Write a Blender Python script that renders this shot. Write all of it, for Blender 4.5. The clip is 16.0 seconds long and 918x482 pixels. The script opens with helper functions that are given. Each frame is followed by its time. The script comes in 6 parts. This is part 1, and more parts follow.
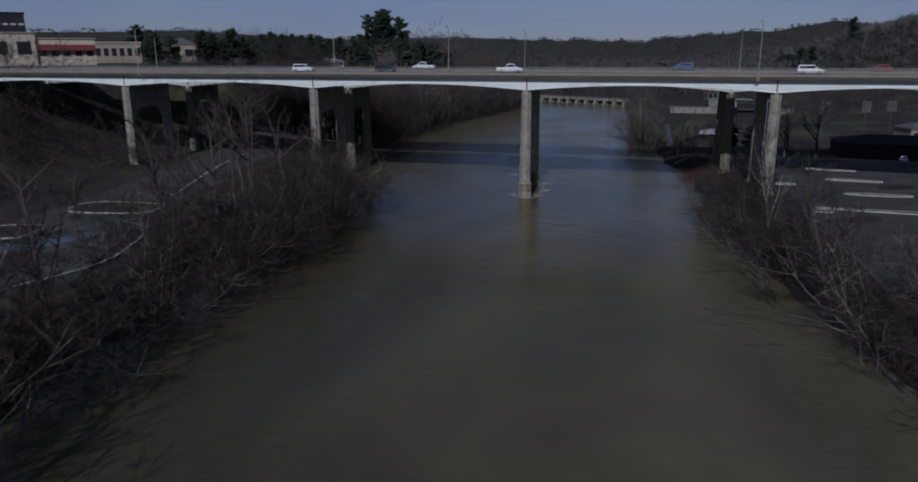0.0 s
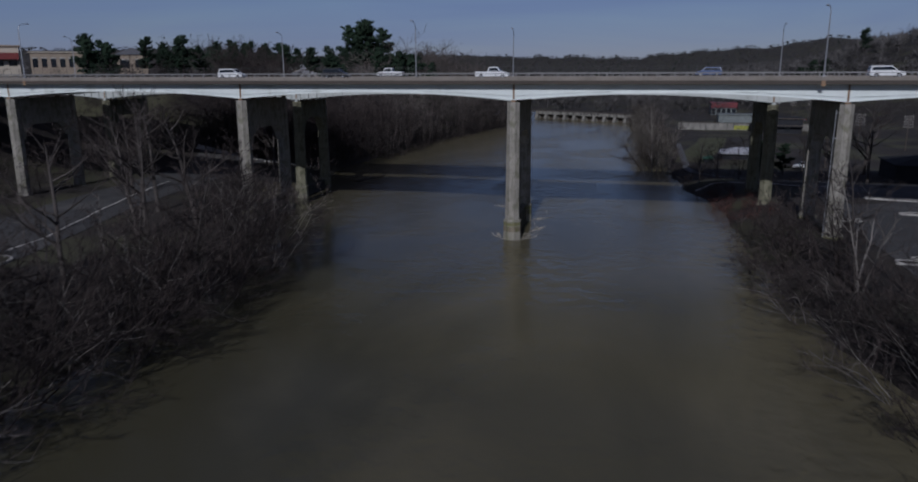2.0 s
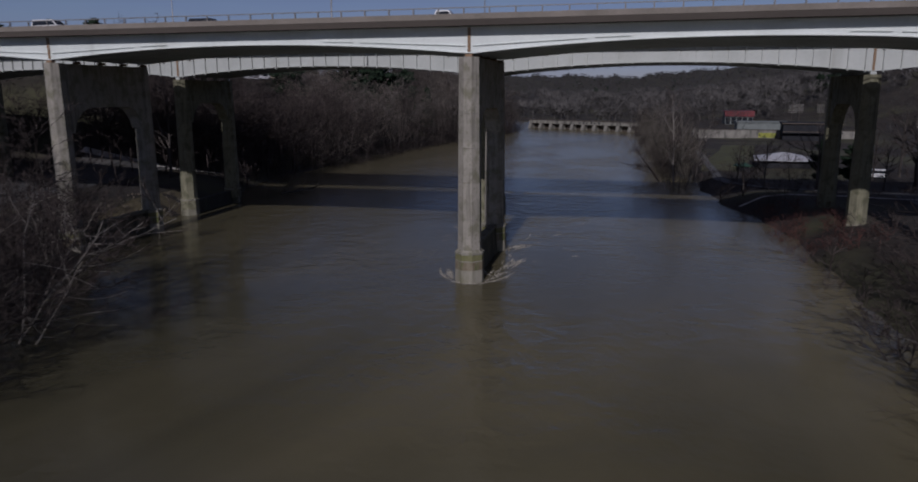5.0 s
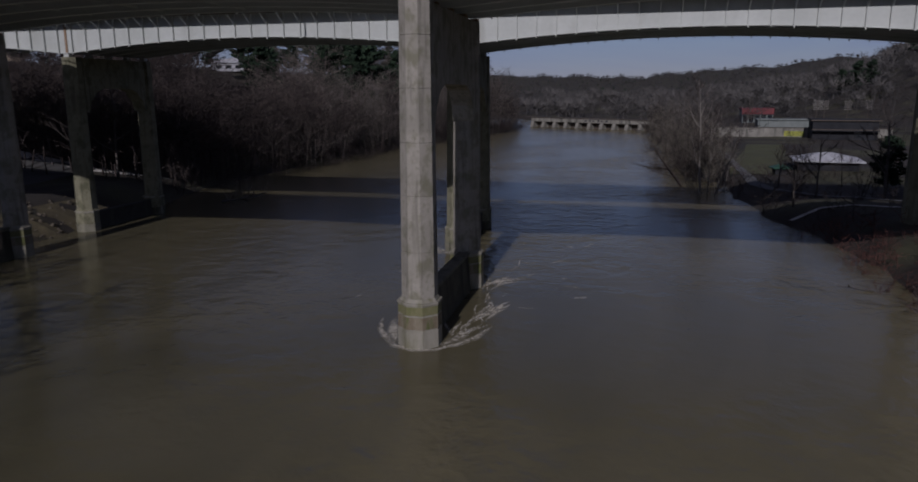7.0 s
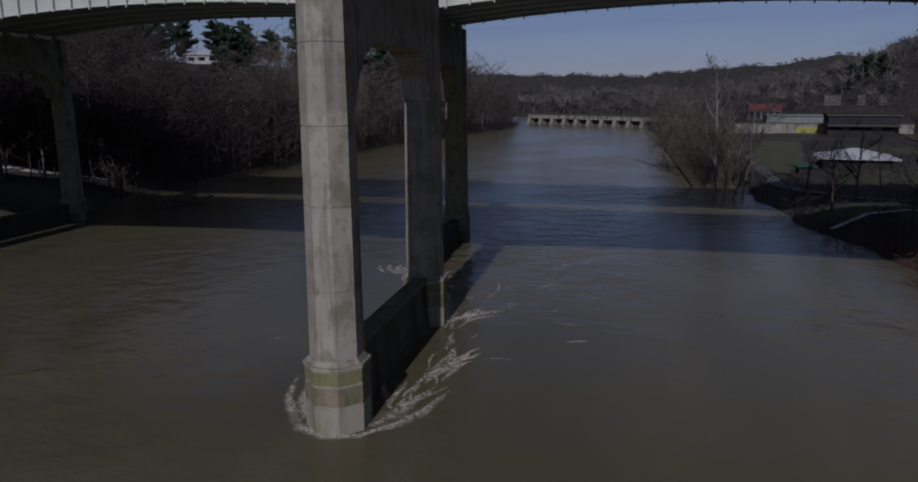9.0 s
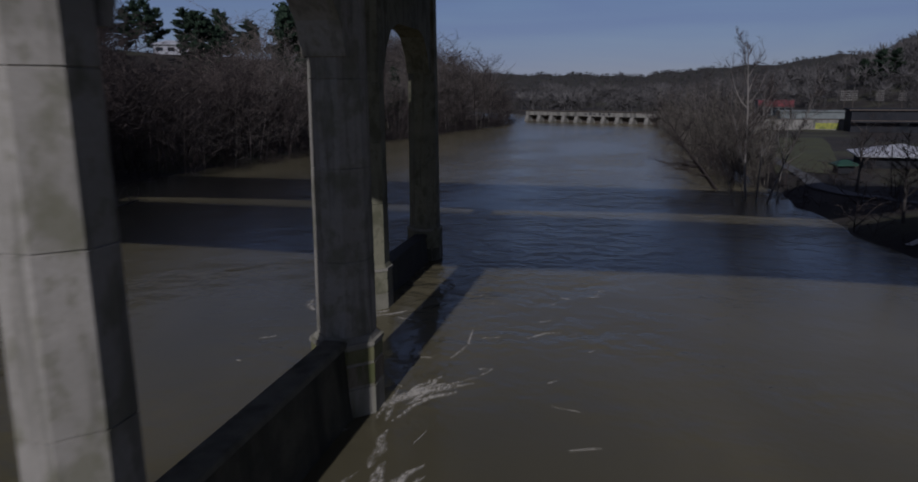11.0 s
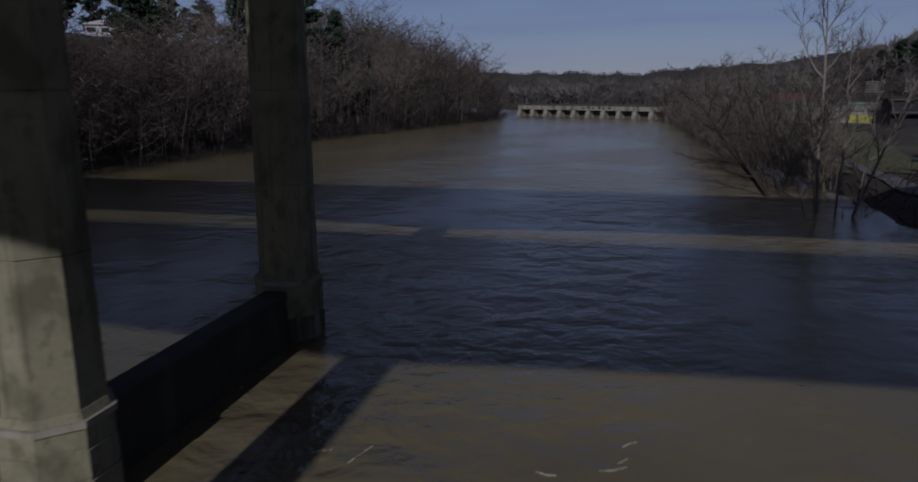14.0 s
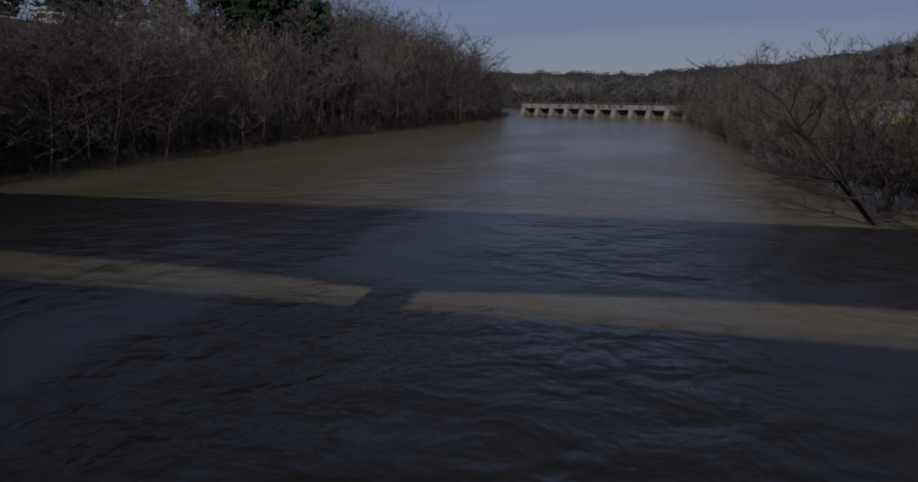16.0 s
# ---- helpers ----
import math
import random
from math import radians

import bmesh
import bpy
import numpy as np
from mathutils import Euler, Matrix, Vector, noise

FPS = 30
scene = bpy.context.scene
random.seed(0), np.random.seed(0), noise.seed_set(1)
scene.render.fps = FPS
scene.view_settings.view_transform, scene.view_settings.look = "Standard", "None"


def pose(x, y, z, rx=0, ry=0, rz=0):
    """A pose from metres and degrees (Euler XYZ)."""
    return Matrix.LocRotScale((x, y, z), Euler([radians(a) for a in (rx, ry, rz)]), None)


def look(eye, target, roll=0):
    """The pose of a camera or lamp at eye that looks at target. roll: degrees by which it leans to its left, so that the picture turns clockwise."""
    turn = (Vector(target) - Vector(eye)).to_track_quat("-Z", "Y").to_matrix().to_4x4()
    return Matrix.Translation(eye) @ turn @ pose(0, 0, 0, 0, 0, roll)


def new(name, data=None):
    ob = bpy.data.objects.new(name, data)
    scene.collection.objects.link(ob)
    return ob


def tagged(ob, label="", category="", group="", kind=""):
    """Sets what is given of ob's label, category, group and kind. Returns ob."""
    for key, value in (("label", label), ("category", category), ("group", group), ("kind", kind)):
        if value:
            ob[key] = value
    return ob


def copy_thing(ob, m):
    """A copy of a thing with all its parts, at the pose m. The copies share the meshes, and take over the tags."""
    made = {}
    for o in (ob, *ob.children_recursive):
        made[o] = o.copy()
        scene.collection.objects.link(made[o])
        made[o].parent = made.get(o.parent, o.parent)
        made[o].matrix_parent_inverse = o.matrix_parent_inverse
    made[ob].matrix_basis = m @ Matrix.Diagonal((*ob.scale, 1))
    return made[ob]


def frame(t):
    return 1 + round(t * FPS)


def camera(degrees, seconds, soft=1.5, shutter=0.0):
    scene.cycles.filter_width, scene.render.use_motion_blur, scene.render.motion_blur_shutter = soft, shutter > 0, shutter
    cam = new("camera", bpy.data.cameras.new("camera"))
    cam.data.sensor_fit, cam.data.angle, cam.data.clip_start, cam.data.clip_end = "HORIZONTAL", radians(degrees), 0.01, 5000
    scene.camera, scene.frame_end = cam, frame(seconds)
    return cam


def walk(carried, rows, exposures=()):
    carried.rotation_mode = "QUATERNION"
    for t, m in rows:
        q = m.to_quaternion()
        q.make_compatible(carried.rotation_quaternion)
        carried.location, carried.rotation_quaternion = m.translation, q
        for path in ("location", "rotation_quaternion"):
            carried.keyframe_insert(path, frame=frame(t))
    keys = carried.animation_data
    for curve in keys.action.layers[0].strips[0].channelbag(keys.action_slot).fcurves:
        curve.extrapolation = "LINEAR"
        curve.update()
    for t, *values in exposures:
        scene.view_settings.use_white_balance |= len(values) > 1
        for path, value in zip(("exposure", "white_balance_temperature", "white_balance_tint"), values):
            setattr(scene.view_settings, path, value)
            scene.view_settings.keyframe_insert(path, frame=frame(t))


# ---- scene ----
cam = camera(64.8, 16.0, soft=1.8, shutter=0.5)
PATH = [
    (0, (24.317, -148.812, 29.592), (23.830, -146.939, 29.086), -0.11),
    (0.5, (22.883, -139.476, 28.663), (22.402, -137.603, 28.153), -0.16),
    (1, (21.763, -130.329, 27.854), (21.295, -128.453, 27.341), -0.24),
    (1.5, (20.813, -121.465, 27.200), (20.341, -119.590, 26.688), -0.23),
    (2, (19.864, -113.192, 26.604), (19.384, -111.306, 26.144), -0.25),
    (2.5, (19.162, -105.214, 25.941), (18.679, -103.317, 25.527), -0.28),
    (3, (18.958, -97.412, 24.519), (18.490, -95.513, 24.103), -0.29),
    (3.5, (18.149, -90.214, 22.689), (17.675, -88.315, 22.276), -0.22),
    (4, (17.435, -83.013, 20.931), (16.964, -81.113, 20.522), -0.17),
    (6.5, (14.513, -49.059, 16.867), (14.016, -47.165, 16.461), -0.2),
    (7, (14.035, -43.73, 16.314), (13.54, -41.835, 15.909), -0.2),
    (7.5, (13.719, -39.147, 15.891), (13.224, -37.253, 15.485), -0.2),
    (8, (13.377, -35.042, 15.49), (12.883, -33.147, 15.084), -0.2),
    (10.5, (11.754, -16.703, 13.171), (11.259, -14.808, 12.764), -0.4),
    (11, (11.011, -11.468, 12.752), (10.518, -9.573, 12.345), -0.3),
    (11.5, (10.213, -6.111, 12.335), (9.722, -4.215, 11.928), -0.3),
    (12, (9.577, -0.954, 11.852), (9.088, 0.942, 11.444), -0.2),
    (12.5, (9.154, 3.803, 11.381), (8.666, 5.699, 10.971), -0.1),
    (13, (8.943, 7.903, 10.798), (8.455, 9.8, 10.39), -0.3),
    (13.5, (8.8, 11.361, 10.36), (8.315, 13.258, 9.951), -0.2),
    (14, (8.52, 14.977, 9.848), (8.035, 16.874, 9.44), -0.3),
    (14.5, (7.481, 20.391, 9.22), (6.982, 22.284, 8.812), -0.2),
    (15, (6.243, 26.815, 8.941), (5.748, 28.71, 8.533), -0.3),
    (15.5, (5.505, 30.702, 8.895), (5.013, 32.597, 8.486), -0.1),
    (16, (4.838, 34.6, 8.905), (4.347, 36.496, 8.496), -0.1),
]
walk(cam, [(t, look(eye, target, roll)) for t, eye, target, roll in PATH], [(0.0, -1.37, 5250.0, 20.0), (2.5, -1.35, 5330.0, 21.0), (4.0, -1.32, 5580.0, 24.0), (7.0, -1.3, 5640.0, 25.0), (10.5, -1.3, 5450.0, 22.0), (13.0, -1.3, 5520.0, 22.5), (16.0, -1.25, 5850.0, 23.0)])

# ---- light ----
SUN_UP, SUN_AZ = 29.3, 178.6
world = bpy.data.worlds.new("sky")
scene.world = world
world.use_nodes = True
_nt = world.node_tree
_sky = _nt.nodes.new("ShaderNodeTexSky")
_sky.sky_type = "NISHITA"
_sky.sun_disc = False
_sky.sun_elevation = radians(SUN_UP)
_sky.sun_rotation = radians(SUN_AZ)
_sky.altitude = 200
_sky.air_density, _sky.dust_density, _sky.ozone_density = 1.2, 0.3, 4.2
_nt.nodes["Background"].inputs[1].default_value = 0.078
# a thin wispy veil of high haze over the clear sky
_veil = _nt.nodes.new("ShaderNodeMix")
_veil.data_type = "RGBA"
_veil.inputs[0].default_value = 0.5
_veil.inputs[7].default_value = (3.25, 4.0, 6.8, 1)
_wisp = _nt.nodes.new("ShaderNodeTexNoise")
_wisp.inputs["Scale"].default_value, _wisp.inputs["Detail"].default_value, _wisp.inputs["Distortion"].default_value = 2.2, 6, 0.6
_flat = _nt.nodes.new("ShaderNodeMapping")
_flat.inputs["Scale"].default_value = (1, 1, 9)
_amount = _nt.nodes.new("ShaderNodeMapRange")
_amount.inputs[1].default_value, _amount.inputs[2].default_value = 0.3, 0.7
_amount.inputs[3].default_value, _amount.inputs[4].default_value = 0.38, 0.66
_from = _nt.nodes.new("ShaderNodeTexCoord")
_nt.links.new(_from.outputs["Generated"], _flat.inputs["Vector"])
_nt.links.new(_flat.outputs[0], _wisp.inputs["Vector"])
_nt.links.new(_wisp.outputs[0], _amount.inputs[0])
_nt.links.new(_amount.outputs[0], _veil.inputs[0])
_nt.links.new(_sky.outputs[0], _veil.inputs[6])
# the haze is brightest low over the hills and thins out overhead
_dir = _nt.nodes.new("ShaderNodeTexCoord")
_xyz = _nt.nodes.new("ShaderNodeSeparateXYZ")
_thin = _nt.nodes.new("ShaderNodeMapRange")
_thin.interpolation_type = "SMOOTHSTEP"
_thin.inputs[1].default_value, _thin.inputs[2].default_value = -0.05, 0.62
_nt.links.new(_dir.outputs["Generated"], _xyz.inputs[0])
_nt.links.new(_xyz.outputs[2], _thin.inputs[0])
_cast = _nt.nodes.new("ShaderNodeMix")
_cast.data_type = "RGBA"
_cast.inputs[6].default_value, _cast.inputs[7].default_value = (1.19, 1.19, 1.19, 1), (0.94, 0.74, 0.56, 1)
_nt.links.new(_thin.outputs[0], _cast.inputs[0])
_glow = _nt.nodes.new("ShaderNodeMix")
_glow.data_type, _glow.blend_type = "RGBA", "MULTIPLY"
_glow.inputs[0].default_value = 1.0
_nt.links.new(_veil.outputs[2], _glow.inputs[6])
_nt.links.new(_cast.outputs[2], _glow.inputs[7])
_nt.links.new(_glow.outputs[2], _nt.nodes["Background"].inputs[0])
sun = new("sun", bpy.data.lights.new("sun", "SUN"))
sun.data.energy, sun.data.angle, sun.data.color = 5.1, radians(0.53), (1.0, 0.945, 0.80)
_sd = Vector((math.cos(radians(SUN_UP)) * math.sin(radians(SUN_AZ)), math.cos(radians(SUN_UP)) * math.cos(radians(SUN_AZ)), math.sin(radians(SUN_UP))))
sun.matrix_world = Matrix.Translation((0, -200, 120)) @ _sd.to_track_quat("Z", "Y").to_matrix().to_4x4()

# ---- materials ----
MATS = {}


def mat(name, color, color2=None, rough=0.8, metal=0.0, scale=1.0, bump=0.2, fine=12.0, spec=0.4, contrast=0.5, stretch=(1, 1, 1), per_object=0.0, stain=None, stain_scale=0.3, stain_lo=0.55, stain_hi=0.7, bump_dist=0.05):
    """A procedural surface: two scales of noise between two colours, relief, and stains of their own shape."""
    if name in MATS:
        return MATS[name]
    m = bpy.data.materials.new(name)
    m.use_nodes = True
    nt = m.node_tree
    N, L = nt.nodes, nt.links
    b = N["Principled BSDF"]
    b.inputs["Roughness"].default_value, b.inputs["Metallic"].default_value = rough, metal
    b.inputs["Specular IOR Level"].default_value = spec
    color2 = color2 or tuple(c * 0.72 for c in color)
    tc = N.new("ShaderNodeTexCoord")
    mp = N.new("ShaderNodeMapping")
    mp.inputs["Scale"].default_value = stretch
    L.new(tc.outputs["Object"], mp.inputs["Vector"])
    n1, n2 = N.new("ShaderNodeTexNoise"), N.new("ShaderNodeTexNoise")
    n1.inputs["Scale"].default_value, n1.inputs["Detail"].default_value = scale, 5
    n2.inputs["Scale"].default_value, n2.inputs["Detail"].default_value = scale * fine, 3
    L.new(mp.outputs[0], n1.inputs["Vector"])
    L.new(mp.outputs[0], n2.inputs["Vector"])
    add = N.new("ShaderNodeMath")
    add.operation = "MULTIPLY_ADD"
    L.new(n2.outputs[0], add.inputs[0])
    add.inputs[1].default_value = 0.5
    L.new(n1.outputs[0], add.inputs[2])
    mr = N.new("ShaderNodeMapRange")
    mr.inputs[1].default_value, mr.inputs[2].default_value = 0.75 - contrast / 2, 0.75 + contrast / 2
    L.new(add.outputs[0], mr.inputs[0])
    mix = N.new("ShaderNodeMix")
    mix.data_type = "RGBA"
    mix.inputs[6].default_value, mix.inputs[7].default_value = (*color2, 1), (*color, 1)
    L.new(mr.outputs[0], mix.inputs[0])
    out = mix.outputs[2]
    if stain:
        n3 = N.new("ShaderNodeTexNoise")
        n3.inputs["Scale"].default_value, n3.inputs["Detail"].default_value = stain_scale, 6
        mp3 = N.new("ShaderNodeMapping")
        mp3.inputs["Scale"].default_value = (1, 1, 0.2)
        mp3.inputs["Location"].default_value = (31, 7, 13)
        L.new(tc.outputs["Object"], mp3.inputs["Vector"])
        L.new(mp3.outputs[0], n3.inputs["Vector"])
        r3 = N.new("ShaderNodeMapRange")
        r3.inputs[1].default_value, r3.inputs[2].default_value = stain_lo, stain_hi
        L.new(n3.outputs[0], r3.inputs[0])
        mx3 = N.new("ShaderNodeMix")
        mx3.data_type = "RGBA"
        mx3.inputs[7].default_value = (*stain, 1)
        L.new(out, mx3.inputs[6])
        L.new(r3.outputs[0], mx3.inputs[0])
        out = mx3.outputs[2]
    if per_object:
        oi = N.new("ShaderNodeObjectInfo")
        hs = N.new("ShaderNodeHueSaturation")
        ma = N.new("ShaderNodeMapRange")
        ma.inputs[3].default_value, ma.inputs[4].default_value = 1 - per_object, 1 + per_object
        L.new(oi.outputs["Random"], ma.inputs[0])
        L.new(ma.outputs[0], hs.inputs["Value"])
        L.new(out, hs.inputs["Color"])
        out = hs.outputs[0]
    L.new(out, b.inputs["Base Color"])
    if bump:
        bp = N.new("ShaderNodeBump")
        bp.inputs["Strength"].default_value, bp.inputs["Distance"].default_value = bump, bump_dist
        L.new(add.outputs[0], bp.inputs["Height"])
        L.new(bp.outputs[0], b.inputs["Normal"])
    MATS[name] = m
    return m


def island_mat(name, dark, light, rough=0.9, patchy=0.3):
    """Bark or needles whose tone differs from branch to branch."""
    if name in MATS:
        return MATS[name]
    m = bpy.data.materials.new(name)
    m.use_nodes = True
    N, L = m.node_tree.nodes, m.node_tree.links
    b = N["Principled BSDF"]
    b.inputs["Roughness"].default_value = rough
    b.inputs["Specular IOR Level"].default_value = 0.2
    g = N.new("ShaderNodeNewGeometry")
    mix = N.new("ShaderNodeMix")
    mix.data_type = "RGBA"
    mix.inputs[6].default_value, mix.inputs[7].default_value = (*dark, 1), (*light, 1)
    L.new(g.outputs["Random Per Island"], mix.inputs[0])
    oi = N.new("ShaderNodeObjectInfo")
    hs = N.new("ShaderNodeHueSaturation")
    ma = N.new("ShaderNodeMapRange")
    ma.inputs[3].default_value, ma.inputs[4].default_value = 0.75, 1.25
    L.new(oi.outputs["Random"], ma.inputs[0])
    L.new(ma.outputs[0], hs.inputs["Value"])
    L.new(mix.outputs[2], hs.inputs["Color"])
    # stands of trees differ in tone
    tc, stand, tone = N.new("ShaderNodeTexCoord"), N.new("ShaderNodeTexNoise"), N.new("ShaderNodeMapRange")
    stand.inputs["Scale"].default_value, stand.inputs["Detail"].default_value = 0.16, 4
    tone.inputs[1].default_value, tone.inputs[2].default_value = 0.34, 0.66
    tone.inputs[3].default_value, tone.inputs[4].default_value = 1 - patchy, 1 + patchy
    L.new(tc.outputs["Object"], stand.inputs["Vector"])
    L.new(stand.outputs[0], tone.inputs[0])
    hs2 = N.new("ShaderNodeHueSaturation")
    L.new(tone.outputs[0], hs2.inputs["Value"])
    L.new(hs.outputs[0], hs2.inputs["Color"])
    L.new(hs2.outputs[0], b.inputs["Base Color"])
    MATS[name] = m
    return m


def pier_concrete(name, light, dark, blotch, drip):
    """Cast concrete with uneven pours, blotches of algae and thin dark drips."""
    m = bpy.data.materials.new(name)
    m.use_nodes = True
    N, L = m.node_tree.nodes, m.node_tree.links
    b = N["Principled BSDF"]
    b.inputs["Roughness"].default_value, b.inputs["Specular IOR Level"].default_value = 0.9, 0.3
    tc = N.new("ShaderNodeTexCoord")

    def cloud(scale, detail, sx, sz, lo, hi, shift=0.0):
        mp, n, r = N.new("ShaderNodeMapping"), N.new("ShaderNodeTexNoise"), N.new("ShaderNodeMapRange")
        mp.inputs["Scale"].default_value, mp.inputs["Location"].default_value = (sx, sx, sz), (shift, shift * 2, shift)
        n.inputs["Scale"].default_value, n.inputs["Detail"].default_value = scale, detail
        r.inputs[1].default_value, r.inputs[2].default_value = lo, hi
        L.new(tc.outputs["Object"], mp.inputs["Vector"])
        L.new(mp.outputs[0], n.inputs["Vector"])
        L.new(n.outputs[0], r.inputs[0])
        return r.outputs[0], n.outputs[0]

    def blend(amount, under, over, share):
        mx, k = N.new("ShaderNodeMix"), N.new("ShaderNodeMath")
        mx.data_type, k.operation = "RGBA", "MULTIPLY"
        k.inputs[1].default_value = share
        L.new(amount, k.inputs[0])
        L.new(k.outputs[0], mx.inputs[0])
        if isinstance(under, tuple):
            mx.inputs[6].default_value = (*under, 1)
        else:
            L.new(under, mx.inputs[6])
        mx.inputs[7].default_value = (*over, 1)
        return mx.outputs[2]

    grain, raw = cloud(7, 5, 1, 1, 0.3, 0.7)
    out = blend(grain, light, dark, 0.45)
    out = blend(cloud(0.55, 3, 0.08, 1, 0.42, 0.62, 5)[0], out, dark, 0.7)
    out = blend(cloud(0.95, 9, 1, 0.8, 0.5, 0.63, 11)[0], out, blotch, 0.72)
    out = blend(cloud(3.2, 7, 1, 0.6, 0.56, 0.66, 31)[0], out, blotch, 0.5)
    out = blend(cloud(2.6, 6, 1, 0.07, 0.53, 0.7, 23)[0], out, drip, 0.65)
    L.new(out, b.inputs["Base Color"])
    bp = N.new("ShaderNodeBump")
    bp.inputs["Strength"].default_value, bp.inputs["Distance"].default_value = 0.25, 0.03
    L.new(raw, bp.inputs["Height"])
    L.new(bp.outputs[0], b.inputs["Normal"])
    MATS[name] = m
    return m


def water_material():
    m = bpy.data.materials.new("muddy_water")
    m.use_nodes = True
    N, L = m.node_tree.nodes, m.node_tree.links
    b = N["Principled BSDF"]
    b.inputs["Roughness"].default_value = 0.2
    b.inputs["IOR"].default_value = 1.32
    tc = N.new("ShaderNodeTexCoord")

    def wave(scale, sx, sy, detail, dist):
        mp = N.new("ShaderNodeMapping")
        mp.inputs["Scale"].default_value = (sx, sy, 1)
        L.new(tc.outputs["Object"], mp.inputs["Vector"])
        n = N.new("ShaderNodeTexNoise")
        n.inputs["Scale"].default_value, n.inputs["Detail"].default_value, n.inputs["Distortion"].default_value = scale, detail, dist
        L.new(mp.outputs[0], n.inputs["Vector"])
        return n.outputs[0]

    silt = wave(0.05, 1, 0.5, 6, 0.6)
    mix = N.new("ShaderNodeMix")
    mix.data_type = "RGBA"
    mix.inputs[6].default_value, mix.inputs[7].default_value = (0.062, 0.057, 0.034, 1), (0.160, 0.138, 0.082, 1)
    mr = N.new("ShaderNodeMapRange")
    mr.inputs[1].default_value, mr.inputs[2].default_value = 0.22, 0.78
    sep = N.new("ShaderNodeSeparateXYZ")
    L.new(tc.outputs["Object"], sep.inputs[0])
    # brightness slope put into the base colour: darker towards -y
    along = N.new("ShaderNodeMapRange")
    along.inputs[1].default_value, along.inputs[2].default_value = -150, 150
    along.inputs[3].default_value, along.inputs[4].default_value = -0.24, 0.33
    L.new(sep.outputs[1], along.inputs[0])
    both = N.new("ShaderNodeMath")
    # and likewise darker towards the left bank, where the river looks dimmer
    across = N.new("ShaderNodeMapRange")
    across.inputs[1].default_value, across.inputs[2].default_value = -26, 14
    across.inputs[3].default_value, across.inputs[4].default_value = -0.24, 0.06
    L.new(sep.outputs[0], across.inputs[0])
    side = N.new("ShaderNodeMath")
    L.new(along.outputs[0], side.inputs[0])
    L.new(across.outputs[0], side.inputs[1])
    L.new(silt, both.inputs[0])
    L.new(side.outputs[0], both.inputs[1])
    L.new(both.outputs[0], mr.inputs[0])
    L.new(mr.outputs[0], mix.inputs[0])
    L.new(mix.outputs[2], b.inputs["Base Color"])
    prev = None
    patch = N.new("ShaderNodeMapRange")
    patch.inputs[1].default_value, patch.inputs[2].default_value = 0.42, 0.66
    patch.inputs[3].default_value, patch.inputs[4].default_value = 0.2, 1.9
    L.new(wave(0.045, 1.0, 0.8, 3, 0.8), patch.inputs[0])
    # the current runs rougher in mid-channel and calmer along the left bank
    calm = N.new("ShaderNodeMapRange")
    calm.inputs[1].default_value, calm.inputs[2].default_value = -40, 2
    calm.inputs[3].default_value, calm.inputs[4].default_value = 0.3, 1.0
    L.new(sep.outputs[0], calm.inputs[0])
    chop = N.new("ShaderNodeMath")
    chop.operation = "MULTIPLY"
    L.new(patch.outputs[0], chop.inputs[0])
    L.new(calm.outputs[0], chop.inputs[1])
    reach = N.new("ShaderNodeMapRange")
    reach.inputs[1].default_value, reach.inputs[2].default_value = 8, 48
    reach.inputs[3].default_value, reach.inputs[4].default_value = 0.42, 1.15
    L.new(sep.outputs[1], reach.inputs[0])
    chop_2 = N.new("ShaderNodeMath")
    chop_2.operation = "MULTIPLY"
    L.new(chop.outputs[0], chop_2.inputs[0])
    L.new(reach.outputs[0], chop_2.inputs[1])
    for scale, sx, sy, detail, dist, strength, depth in ((0.09, 0.9, 1.1, 2, 0.5, 0.26, 0.35), (0.34, 1.0, 1.1, 5, 0.3, 0.9, 0.5), (1.1, 1.0, 1.1, 4, 0.2, 0.6, 0.16)):
        bp = N.new("ShaderNodeBump")
        bp.inputs["Distance"].default_value = depth
        power = N.new("ShaderNodeMath")
        power.operation = "MULTIPLY"
        power.inputs[1].default_value = strength
        L.new(chop_2.outputs[0], power.inputs[0])
        L.new(power.outputs[0], bp.inputs["Strength"])
        L.new(wave(scale, sx, sy, detail, dist), bp.inputs["Height"])
        if prev:
            L.new(prev.outputs[0], bp.inputs["Normal"])
        prev = bp
    L.new(prev.outputs[0], b.inputs["Normal"])
    return m


CONCRETE = pier_concrete("weathered_concrete", (0.33, 0.305, 0.262), (0.225, 0.21, 0.178), (0.155, 0.148, 0.098), (0.115, 0.108, 0.085))
CONCRETE_2 = pier_concrete("yellowed_concrete", (0.235, 0.222, 0.152), (0.155, 0.148, 0.10), (0.095, 0.095, 0.055), (0.06, 0.058, 0.04))
WEIRSTONE = mat("old_grey_concrete", (0.27, 0.255, 0.225), (0.165, 0.157, 0.138), 0.9, scale=0.5, bump=0.3, fine=10, stain=(0.10, 0.097, 0.085), stain_scale=0.7, stain_lo=0.5, stain_hi=0.66)
MOSSY = mat("damp_concrete", (0.24, 0.225, 0.175), (0.14, 0.135, 0.095), 0.85, scale=1.2, bump=0.35, stain=(0.062, 0.06, 0.036), stain_scale=1.1, stain_lo=0.5, stain_hi=0.6)
